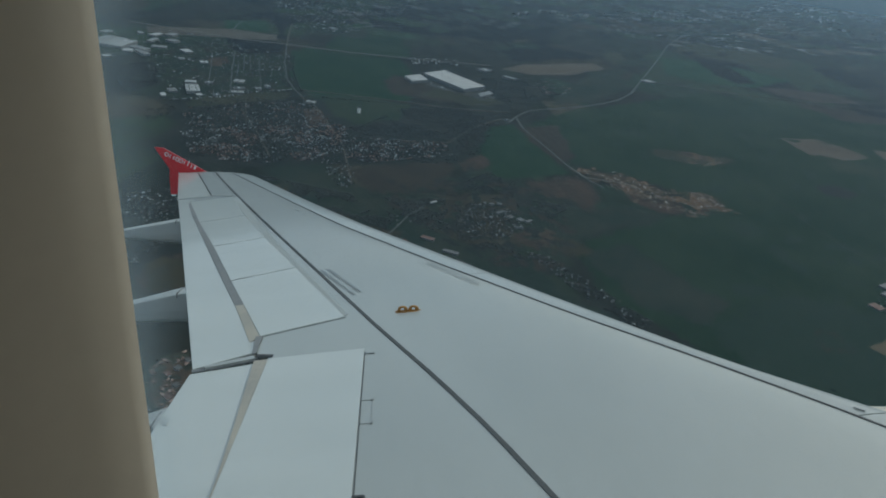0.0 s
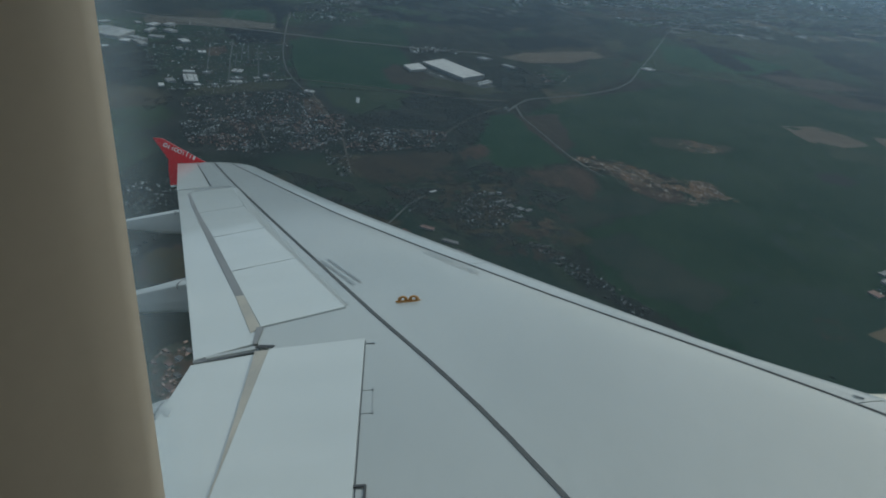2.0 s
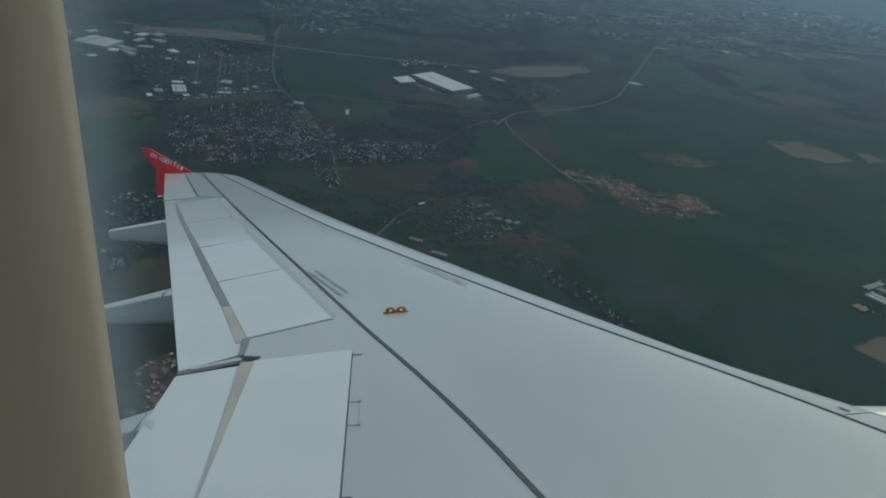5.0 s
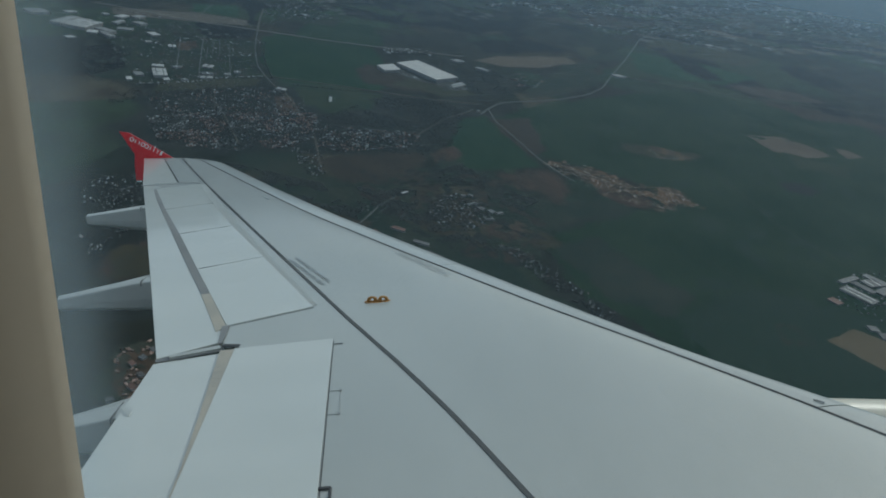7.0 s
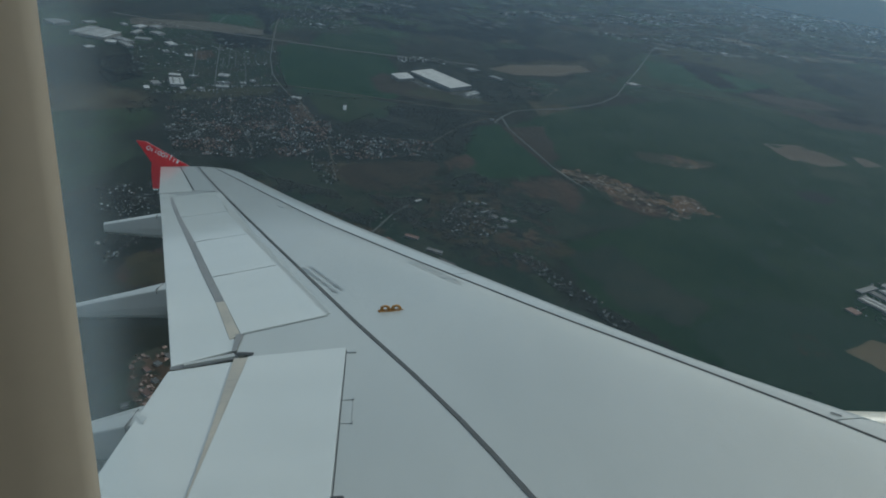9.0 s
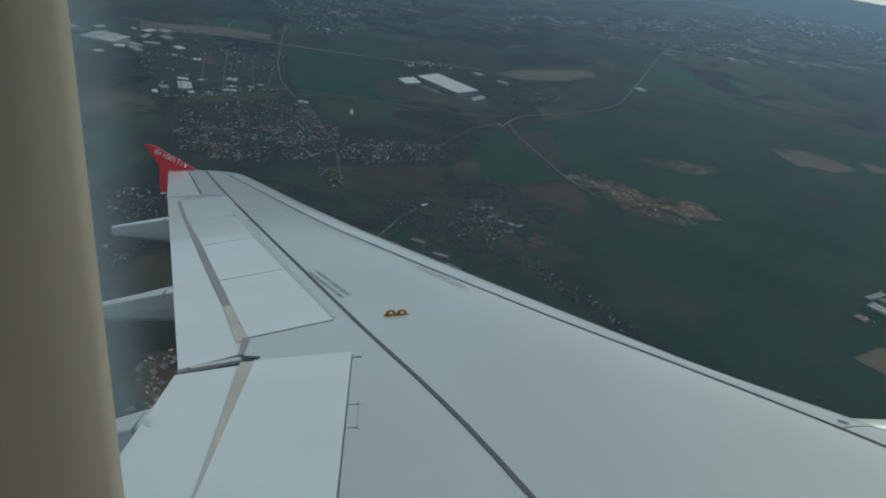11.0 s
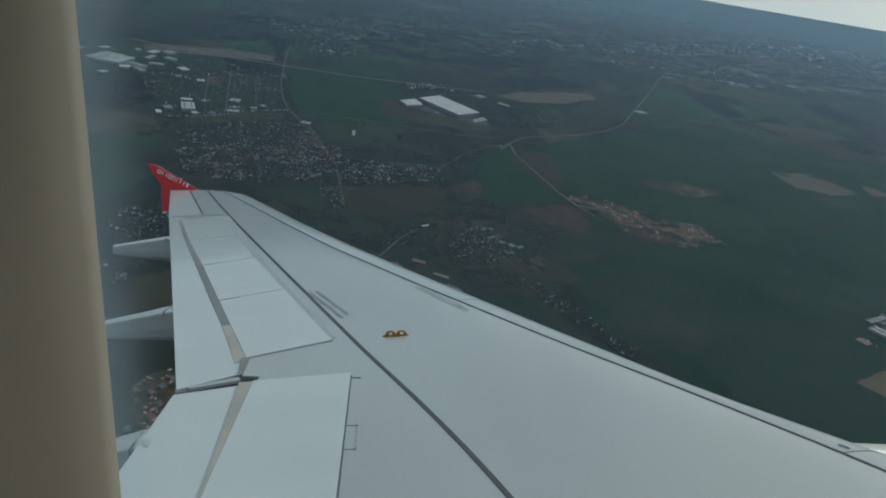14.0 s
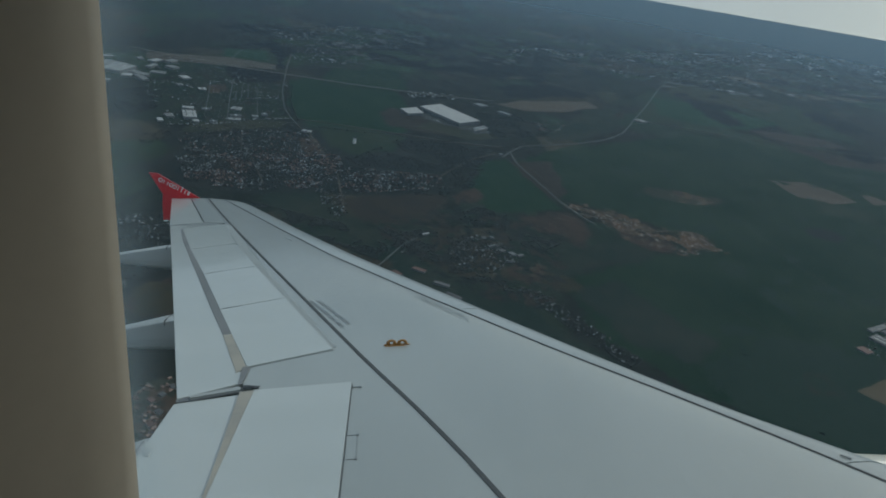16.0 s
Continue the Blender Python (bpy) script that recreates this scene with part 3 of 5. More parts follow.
# ---- ground ----
def ground_material():
    """A far patchwork of meadows, ploughland and woods."""
    m = bpy.data.materials.new("far_country")
    m.use_nodes = True
    n, l = m.node_tree.nodes, m.node_tree.links
    b = n["Principled BSDF"]
    pos = n.new("ShaderNodeNewGeometry").outputs["Position"]
    mp = n.new("ShaderNodeMapping")
    mp.inputs["Rotation"].default_value, mp.inputs["Scale"].default_value = (0, 0, 0.5), (1.0, 0.6, 1.0)
    l.new(pos, mp.inputs[0])
    warp = n.new("ShaderNodeTexNoise")
    warp.inputs["Scale"].default_value, warp.inputs["Detail"].default_value = 0.01, 3
    l.new(mp.outputs[0], warp.inputs[0])
    add = n.new("ShaderNodeVectorMath")
    add.operation = "MULTIPLY_ADD"
    add.inputs[1].default_value = (50, 50, 0)
    l.new(warp.outputs["Color"], add.inputs[0])
    l.new(mp.outputs[0], add.inputs[2])
    cells = n.new("ShaderNodeTexVoronoi")
    cells.inputs["Scale"].default_value = 0.016
    l.new(add.outputs[0], cells.inputs["Vector"])
    pick = n.new("ShaderNodeSeparateColor")
    l.new(cells.outputs["Color"], pick.inputs[0])
    ramp = n.new("ShaderNodeValToRGB")
    ramp.color_ramp.interpolation = "CONSTANT"
    stops = ((0.0, (0.016, 0.024, 0.018)), (0.3, (0.026, 0.042, 0.026)), (0.5, (0.033, 0.034, 0.026)), (0.66, (0.02, 0.036, 0.025)), (0.8, (0.05, 0.047, 0.035)), (0.92, (0.028, 0.05, 0.03)))
    while len(ramp.color_ramp.elements) < len(stops):
        ramp.color_ramp.elements.new(0.5)
    for e, (p, c) in zip(ramp.color_ramp.elements, stops):
        e.position, e.color = p, (*c, 1)
    l.new(pick.outputs[0], ramp.inputs[0])
    woods = n.new("ShaderNodeTexNoise")
    woods.inputs["Scale"].default_value, woods.inputs["Detail"].default_value = 0.012, 7
    l.new(mp.outputs[0], woods.inputs[0])
    cut = n.new("ShaderNodeMapRange")
    cut.inputs[1].default_value, cut.inputs[2].default_value = 0.46, 0.53
    l.new(woods.outputs[0], cut.inputs[0])
    mix = n.new("ShaderNodeMix")
    mix.data_type = "RGBA"
    mix.inputs[7].default_value = (0.019, 0.024, 0.021, 1)
    l.new(cut.outputs[0], mix.inputs[0])
    l.new(ramp.outputs[0], mix.inputs[6])
    fine = n.new("ShaderNodeTexNoise")
    fine.inputs["Scale"].default_value, fine.inputs["Detail"].default_value = 0.08, 5
    l.new(mp.outputs[0], fine.inputs[0])
    tone = n.new("ShaderNodeMapRange")
    for i, v in ((1, 0.3), (2, 0.7), (3, 0.65), (4, 1.4)):
        tone.inputs[i].default_value = v
    l.new(fine.outputs[0], tone.inputs[0])
    hsv = n.new("ShaderNodeHueSaturation")
    l.new(mix.outputs[2], hsv.inputs["Color"])
    l.new(tone.outputs[0], hsv.inputs["Value"])
    l.new(hsv.outputs[0], b.inputs["Base Color"])
    b.inputs["Roughness"].default_value = 0.95
    b.inputs["Specular IOR Level"].default_value = 0.1
    return m


def land(name, one, two, scale=0.05, fine=0.2, contrast=0.45):
    m = material(name, one, two, scale, fine, 0.95, where="World", contrast=contrast)
    m.node_tree.nodes["Principled BSDF"].inputs["Specular IOR Level"].default_value = 0.1
    return m


COUNTRY = ground_material()
CROP = land("winter_crop", (0.0076, 0.027, 0.0145), (0.021, 0.041, 0.0240), 0.025, 0.15, 0.35)
MEADOW = land("meadow", (0.020, 0.037, 0.023), (0.033, 0.047, 0.030))
BROWN = land("fallow_brown", (0.027, 0.028, 0.024), (0.044, 0.039, 0.031), 0.06, 0.25)
RUST = land("reddish_heath", (0.030, 0.031, 0.025), (0.062, 0.044, 0.035), 0.12, 0.5, 0.35)
HEATH = land("dull_pasture", (0.017, 0.031, 0.024), (0.031, 0.040, 0.031), 0.04, 0.2, 0.3)
PLOUGH = land("pale_ploughland", (0.085, 0.072, 0.058), (0.108, 0.092, 0.072), 0.03, 0.2)
SAND = land("sand_pit", (0.065, 0.053, 0.040), (0.18, 0.135, 0.09), 0.25, 1.0, 0.25)
WOOD = land("wood_floor", (0.016, 0.024, 0.022), (0.029, 0.034, 0.031), 0.06, 0.3, 0.3)
TARMAC = land("pale_road", (0.078, 0.084, 0.081), (0.120, 0.126, 0.120), 0.2, 3)
EARTH = land("yard_earth", (0.030, 0.038, 0.031), (0.052, 0.056, 0.046), 0.1, 0.4, 0.3)
STRIP = land("embankment", (0.075, 0.072, 0.06), (0.11, 0.10, 0.085), 0.1, 1)
LOADING = land("loading_yard", (0.050, 0.056, 0.054), (0.082, 0.086, 0.080), 0.15, 0.8, 0.4)
DEEP_CROP = land("deep_green_crop", (0.0082, 0.032, 0.0165), (0.018, 0.043, 0.0235), 0.04, 0.25, 0.4)
CROP_THIN = land("thin_crop", (0.015, 0.034, 0.023), (0.022, 0.040, 0.029), 0.05, 0.3)
FAR_WOOD = land("pine_wood", (0.006, 0.010, 0.011), (0.013, 0.018, 0.019), 0.06, 0.3, 0.3)
RAIL = land("railway_ballast", (0.10, 0.10, 0.092), (0.15, 0.145, 0.13), 0.3, 2)
TAN_FIELD = land("tan_stubble", (0.10, 0.083, 0.055), (0.125, 0.105, 0.072), 0.05, 0.3)
TRACK = land("worn_track", (0.038, 0.050, 0.041), (0.058, 0.064, 0.053), 0.3, 2)
GREEN = land("young_green_crop", (0.014, 0.044, 0.024), (0.024, 0.054, 0.032), 0.03, 0.2, 0.35)
OLIVE = land("olive_pasture", (0.030, 0.038, 0.026), (0.048, 0.050, 0.036), 0.05, 0.25, 0.4)
HEATHER = land("reddish_fallow", (0.040, 0.038, 0.034), (0.062, 0.052, 0.044), 0.05, 0.3, 0.4)
OCHRE = land("ochre_grass", (0.028, 0.032, 0.022), (0.052, 0.046, 0.028), 0.12, 0.6, 0.4)
CLAY = land("bare_clay", (0.045, 0.038, 0.031), (0.088, 0.064, 0.049), 0.2, 0.9, 0.4)
PIT_TRACK = land("sandy_track", (0.17, 0.15, 0.125), (0.26, 0.23, 0.19), 0.4, 2)


def pit_material():
    """Dug-over ground: brown soil, ochre spoil and pale gravel in ragged streaks."""
    m = land("pit_ground", (0.038, 0.036, 0.029), (0.082, 0.063, 0.048), 0.12, 0.6, 0.3)
    n, l = m.node_tree.nodes, m.node_tree.links
    b = n["Principled BSDF"]
    out = b.inputs["Base Color"].links[0].from_socket
    pos = n.new("ShaderNodeNewGeometry").outputs["Position"]
    for scale, low, high, tint, turn in ((0.16, 0.50, 0.62, (0.115, 0.072, 0.044, 1), 0.5), (0.26, 0.57, 0.70, (0.17, 0.132, 0.108, 1), 0.9), (0.7, 0.60, 0.70, (0.34, 0.30, 0.26, 1), 0.7)):
        mp = n.new("ShaderNodeMapping")
        mp.inputs["Rotation"].default_value, mp.inputs["Scale"].default_value = (0, 0, turn), (1.0, 0.45, 1.0)
        l.new(pos, mp.inputs[0])
        tex = n.new("ShaderNodeTexNoise")
        tex.inputs["Scale"].default_value, tex.inputs["Detail"].default_value, tex.inputs["Distortion"].default_value = scale, 5, 0.8
        l.new(mp.outputs[0], tex.inputs[0])
        cut = n.new("ShaderNodeMapRange")
        cut.inputs[1].default_value, cut.inputs[2].default_value, cut.inputs[4].default_value = low, high, 0.85
        l.new(tex.outputs[0], cut.inputs[0])
        mix = n.new("ShaderNodeMix")
        mix.data_type = "RGBA"
        mix.inputs[7].default_value = tint
        l.new(cut.outputs[0], mix.inputs[0])
        l.new(out, mix.inputs[6])
        out = mix.outputs[2]
    l.new(out, b.inputs["Base Color"])
    return m


PITGROUND = pit_material()

bm = bmesh.new()
rad = [0, 40, 120, 250, 450, 800, 1400, 2400, 3600, 4900]
loops = [[bm.verts.new((0, 0, 0))]]
for r in rad[1:]:
    loops.append([bm.verts.new((r * math.cos(2 * math.pi * k / 96), r * math.sin(2 * math.pi * k / 96), 0)) for k in range(96)])
for k in range(96):
    bm.faces.new((loops[0][0], loops[1][k], loops[1][(k + 1) % 96]))
for a, b in zip(loops[1:], loops[2:]):
    for k in range(96):
        bm.faces.new((a[k], b[k], b[(k + 1) % 96], a[(k + 1) % 96]))
ground = new("ground", mesh_of("ground", bm, COUNTRY))
tagged(ground, "dark patchwork of fields and woods reaching the horizon", "ground", kind="structure")

LEVEL = [0.02]


def uneven(points, amount, steps=9):
    out = []
    for a, b in zip(points, points[1:] + points[:1]):
        a, b = Vector(a), Vector(b)
        size = (b - a).length
        for i in range(steps):
            u = i / steps
            q = a.lerp(b, u)
            if i:
                q += Vector((a.y - b.y, b.x - a.x)) * random.uniform(-1, 1) * amount * 0.07
            out.append(tuple(q))
    return out


def field(name, points, mat, label, ragged=0.6, tufts=1.0):
    """A sheet of land, a hand's breadth proud of the ground."""
    z = LEVEL[0]
    LEVEL[0] += 0.0009
    rough = max(0.4, min(ragged, 1.2))
    wild = ragged >= 1.0 and tufts >= 1.0
    if wild:
        mid = Vector((sum(p[0] for p in points), sum(p[1] for p in points))) / len(points)
        points = [tuple(mid.lerp(Vector(p), 0.86)) for p in points]
    line = uneven(uneven(uneven(points, rough, 5), rough * 1.2, 3), rough * 1.5, 2)
    bm = prism(line, lambda x, y: z, z + 0.05)
    bmesh.ops.triangulate(bm, faces=[f for f in bm.faces if len(f.verts) > 4])
    if tufts:
        size = sum((Vector(a) - Vector(b)).length for a, b in zip(points, points[1:] + points[:1])) ** 0.5 * 0.085 * max(0.5, tufts)
        for i, (a, b) in enumerate(zip(line, line[1:] + line[:1])):
            for j in range(10 if wild else 7):
                q = Vector(a).lerp(Vector(b), random.random())
                d = (Vector(b) - Vector(a)).normalized()
                off = random.gauss(0, 1) * size * (1.9 if wild else 0.9)
                q += Vector((d.y, -d.x)) * off
                r = size * random.uniform(0.08, 0.75 if wild else 0.42) / (1 + abs(off) / size)
                h = z + 0.0001 + 0.001 * ((i * 7 + j) * 0.381966 % 1)
                turn = random.uniform(-0.4, 0.4)
                c, s = math.cos(turn), math.sin(turn)
                ring = []
                for k in range(6):
                    u, v = 2.4 * r * math.cos(k * math.pi / 3) * random.uniform(0.6, 1.2), r * math.sin(k * math.pi / 3 + 0.01) * random.uniform(0.6, 1.2)
                    u, v = u * c - v * s, u * s + v * c
                    ring.append(bm.verts.new((q.x + d.x * u + d.y * v, q.y + d.y * u - d.x * v, h)))
                bm.faces.new(ring[::-1])
    ob = new(name, mesh_of(name, bm, mat))
    return tagged(ob, label, "field", kind="structure")


def pit(points, label):
    """Dug ground with a ragged rim: a core, and lobes thrown out past its edge."""
    c = Vector((sum(p[0] for p in points), sum(p[1] for p in points))) / len(points)
    core = [tuple(c.lerp(Vector(p), 0.5)) for p in points]
    return field("field", core, PITGROUND, label, 1.2, 2.2)


def road(points, width, label, mat=None, lift=0.20):
    ob = new("road", mesh_of("road", ribbon(points, width, lambda x, y: 0.0, lift, 0.20), mat or TARMAC))
    return tagged(ob, label, "road", kind="structure")


field("field", [(81.3, 398.5), (137.4, 449.2), (217.1, 517.9), (284.8, 499.7), (338.9, 480.8), (343.0, 407.3), (139.7, 126.6), (93.0, 152.1), (66.8, 174.8), (57.7, 212.7), (104.3, 251.5), (134.6, 262.2), (111.7, 293.4), (72.0, 310.9), (56.7, 361.9)], CROP, "wide dark green field of winter crop", 0.3)
field("field", [(-91.9, 503.7), (-56.0, 506.0), (-22.5, 502.1), (-11.7, 451.4), (-3.4, 406.0), (-13.6, 387.3), (-59.7, 380.1), (-70.1, 388.2), (-84.3, 429.6), (-92.3, 473.1)], DEEP_CROP, "dark green crop field beside the road", 0.3)
field("field", [(36.3, 353.4), (49.5, 363.3), (68.9, 292.6), (36.2, 276.0), (20.3, 285.0)], DEEP_CROP, "dark green triangular field", 0.3)
field("field", [(-56.7, 366.1), (-40.7, 381.7), (-8.3, 379.6), (-12.7, 347.3), (-28.6, 330.0), (-43.4, 338.0)], MEADOW, "dull green meadow")
field("field", [(219.7, 403.7), (245.5, 411.5), (257.8, 398.0), (262.9, 381.8), (240.0, 368.7), (222.6, 374.4)], PLOUGH, "pale brown ploughed field", 0.25, 0.25)
field("field", [(53.6, 514.1), (73.9, 543.5), (136.9, 584.9), (143.7, 565.9), (107.1, 523.2), (74.3, 506.3)], PLOUGH, "pale brown ploughed field", 0.25, 0.25)
field("field", [(44.9, 276.0), (73.8, 290.5), (77.6, 270.3), (70.0, 246.4), (67.2, 264.6), (49.1, 259.1)], RUST, "reddish brown heath", 1.2, 1.6)
field("field", [(50.1, 359.2), (75.6, 372.1), (76.5, 321.1), (66.9, 305.1)], BROWN, "brown fallow strip beside the road")
field("field", [(-28.7, 265.2), (-8.5, 280.9), (14.5, 289.0), (13.4, 268.5), (2.6, 247.9), (-17.0, 243.0)], BROWN, "brown fallow field")
field("field", [(16.6, 289.7), (29.0, 307.0), (32.9, 295.5), (22.5, 272.8)], RUST, "reddish heath clearing", 1.0)
field("field", [(37.9, 226.4), (46.2, 225.1), (48.2, 217.1), (59.0, 208.2), (46.8, 206.1), (37.3, 214.3)], RUST, "reddish brown waste ground", 1.2, 1.6)
field("field", [(-4.9, 224.7), (15.6, 208.8), (34.5, 200.6), (50.0, 178.0), (67.2, 162.6), (31.6, 167.8), (-2.8, 191.7)], HEATH, "dull brown rough grassland", 0.8)
field("field", [(288.5, 516.3), (356.7, 509.6), (368.9, 478.9), (297.9, 474.9)], BROWN, "grey brown fallow strip")
field("field", [(-167.4, 549.1), (-138.3, 593.5), (-112.4, 548.8), (-145.6, 533.2)], MEADOW, "dull green meadow")
field("field", [(-208.0, 514.0), (-156.3, 541.0), (-115.8, 538.0), (-116.7, 519.2), (-154.2, 505.4), (-200.1, 494.0)], STRIP, "pale embankment strip", 0.3)
field("field", [(222.2, 694.5), (246.9, 622.6), (267.3, 563.0), (185.3, 539.0), (165.0, 531.8)], MEADOW, "dull green far meadow")
field("field", [(339.3, 767.1), (400.2, 758.1), (415.6, 669.6), (319.7, 590.5), (307.0, 658.3)], MEADOW, "dull green far meadow")
field("field", [(253.3, 691.2), (301.6, 687.4), (325.2, 602.0), (289.8, 558.8), (257.0, 614.1)], FAR_WOOD, "dark far wood", 1.0)
field("field", [(395.9, 711.0), (436.7, 707.3), (435.7, 637.9), (385.8, 616.5)], FAR_WOOD, "dark far wood", 1.0)
field("field", [(35.0, 481.8), (62.5, 493.8), (90.2, 456.7), (67.8, 416.0), (42.4, 409.3)], WOOD, "dark wood behind the hall", 1.0)
field("field", [(-33.6, 323.9), (-12.6, 371.4), (17.7, 385.6), (33.4, 368.7), (21.3, 327.2), (-5.1, 314.9)], WOOD, "dark wood beside the town", 1.0)
field("field", [(-121.2, 323.5), (-89.9, 349.8), (-57.7, 368.2), (-36.7, 326.5), (-10.8, 318.1), (15.6, 323.1), (16.1, 292.6), (-22.6, 274.4), (-41.5, 272.1), (-66.3, 257.7), (-95.6, 258.2)], WOOD, "dark wooded ground under the town", 0.9, 1.5)
field("field", [(-66.3, 257.7), (-41.3, 270.7), (-24.0, 246.8), (-19.0, 240.7), (11.6, 248.8), (15.7, 218.0), (-7.8, 209.5), (-41.9, 226.0)], HEATH, "dull rough ground with thickets", 1.0, 1.5)
field("field", [(196.3, 316.6), (211.2, 321.3), (217.5, 310.3), (206.0, 301.0), (195.3, 305.0)], WOOD, "dark copse in the field", 1.0)
field("field", [(-176.5, 420.7), (-151.0, 457.7), (-95.9, 479.0), (-73.8, 379.4), (-98.6, 360.2), (-124.6, 332.8), (-149.9, 333.9)], HEATH, "grey green industrial yards", 1.0, 2.0)
field("field", [(-176.9, 393.4), (-166.3, 409.3), (-142.6, 364.4), (-150.5, 340.7), (-163.4, 358.3)], FAR_WOOD, "dark wood patch", 1.0, 1.5)
field("field", [(-74.2, 166.1), (-67.5, 180.2), (-59.4, 179.3), (-55.7, 162.6), (-69.9, 157.1)], RUST, "ochre brown field", 1.4, 2.0)
field("field", [(-56.0, 124.9), (-52.4, 131.9), (-42.4, 117.0), (-46.0, 107.6), (-56.0, 113.2)], HEATH, "bare rough ground of a building site", 1.2, 1.8)
road([(302.3, 852.6), (250.6, 746.4), (201.1, 619.8), (165.0, 531.8), (144.6, 481.2), (129.2, 455.9), (116.2, 440.5), (100.1, 425.7), (85.6, 414.8), (70.0, 404.9), (60.4, 396.6), (52.1, 380.5), (46.6, 366.5)], 1.0, "pale asphalt road curving between fields")
road([(54.0, 357.6), (63.0, 326.7), (70.3, 300.7), (76.9, 285.7), (81.8, 278.3)], 0.75, "pale straight country road")
road([(52.1, 380.5), (53.1, 367.0), (54.0, 357.6)], 1.0, "pale asphalt road joining at a junction")
road([(-226.2, 523.7), (-190.9, 517.6), (-147.0, 508.5), (-97.8, 508.8), (-56.3, 508.1), (-14.7, 511.5), (45.4, 521.6)], 2.4, "railway line on a low bank", RAIL)
road([(-71.1, 384.9), (-41.2, 385.5), (-8.5, 384.6), (17.7, 383.1), (48.5, 388.6)], 1.0, "narrow pale road", STRIP)
road([(166.2, 536.5), (207.6, 529.6), (288.0, 524.6), (369.2, 529.9), (434.8, 534.0)], 1.0, "narrow far road", STRIP)
road([(4.0, 236.3), (-1.9, 225.6), (-6.1, 213.1), (-13.8, 193.0)], 0.6, "narrow lane between houses")
road([(163.6, 313.2), (165.1, 288.7), (166.6, 262.7), (171.7, 240.3), (178.3, 224.0)], 0.28, "faint field track", TRACK, 0.075)
road([(117.4, 213.6), (125.3, 198.4)], 0.16, "faint field track", TRACK, 0.075)
road([(82.2, 215.4), (91.8, 205.9)], 0.16, "faint field track", TRACK, 0.075)
field("field", [(-83.8, 731.0), (-4.7, 894.8), (92.5, 856.6), (144.4, 749.2), (71.0, 613.6), (0.0, 635.0)], FAR_WOOD, "dark far forest", 1.0)
field("field", [(49.3, 587.6), (118.1, 655.5), (154.4, 621.2), (64.9, 544.6)], FAR_WOOD, "dark far forest", 1.0)
field("field", [(-78.3, 490.9), (-22.8, 506.2), (-15.3, 524.4), (-28.5, 597.4), (-79.4, 580.9)], CROP, "dull green far field", 0.6)
field("field", [(92.1, 278.8), (104.1, 275.8), (114.4, 276.3), (112.0, 257.1), (98.7, 256.8), (91.7, 266.9)], RUST, "reddish bank in the pit", 2.0, 1.6)
field("field", [(231.0, 377.5), (264.5, 360.1), (251.0, 338.0), (220.9, 345.4)], MEADOW, "thin green strip in the crop", 1.0)
field("field", [(21.7, 289.2), (35.9, 272.4), (30.0, 254.5), (13.9, 258.8)], WOOD, "dark rough scrub", 1.0)
field("field", [(124.6, 173.4), (131.7, 173.1), (133.1, 163.1), (121.8, 161.1)], RUST, "reddish rough ground in the crop", 1.5)
road([(-59.5, 357.5), (-42.0, 315.6), (-35.3, 296.2), (-30.8, 274.4), (-25.8, 250.5)], 0.8, "narrow street through the town", STRIP)
road([(-103.4, 294.5), (-77.6, 292.1), (-46.0, 298.8), (-12.4, 300.8)], 0.6, "narrow street through the town", STRIP)
road([(-91.6, 334.3), (-77.3, 305.5), (-62.5, 270.3)], 0.6, "narrow street through the town", STRIP)
road([(-13.1, 311.7), (11.4, 314.2), (26.4, 349.2), (43.3, 373.0)], 0.6, "narrow street leaving the town", STRIP)
field("field", [(92.1, 171.9), (126.1, 195.7), (147.1, 191.0), (175.9, 176.6), (139.7, 126.6), (104.6, 142.9), (91.8, 153.3)], CROP_THIN, "dull green grassland beside the crop", 1.0, 2.0)
field("field", [(138.1, 166.6), (152.1, 175.2), (163.7, 167.3), (156.9, 145.1), (148.6, 153.6)], TAN_FIELD, "pale brown ploughed field", 0.25, 0.25)
field("field", [(57.7, 212.7), (79.0, 225.0), (88.9, 201.1), (105.2, 182.6), (90.4, 167.0), (70.5, 175.6)], HEATH, "dull brown green rough pasture", 1.0)
field("field", [(42.3, 274.5), (53.8, 258.6), (71.4, 245.7), (92.6, 261.0), (104.3, 251.5), (58.0, 214.1), (43.0, 225.3), (36.2, 244.5)], HEATH, "dull brown green rough pasture", 1.2)
field("field", [(90.7, 460.2), (126.7, 510.8), (149.0, 495.4), (113.3, 445.0), (74.7, 413.7)], HEATH, "dull brown rough ground inside the road bend", 1.0)

road([(70.8, 300.9), (76.2, 289.1), (81.4, 288.6), (91.8, 288.4), (99.7, 282.5)], 0.35, "pale sandy track in the pit", PIT_TRACK)
road([(72.3, 296.8), (80.6, 298.0), (87.2, 291.3), (93.4, 284.0), (98.2, 282.7)], 0.25, "pale sandy track in the pit", PIT_TRACK, 0.204)
field("field", [(157.8, 830.1), (223.1, 877.0), (329.7, 937.9), (304.7, 871.6), (224.9, 825.3), (158.8, 796.4)], BROWN, "brown far ploughland", 0.6)
field("field", [(485.4, 888.4), (579.6, 962.0), (738.4, 1026.1), (640.6, 928.7), (478.2, 845.6)], PLOUGH, "pale brown far field", 0.6)
field("field", [(160.9, 614.9), (203.5, 647.5), (199.4, 613.8), (161.8, 586.0)], HEATH, "dull brown far fallow", 0.6)
road([(401.0, 902.2), (440.6, 905.8), (473.9, 880.5)], 1.0, "pale far road", STRIP)
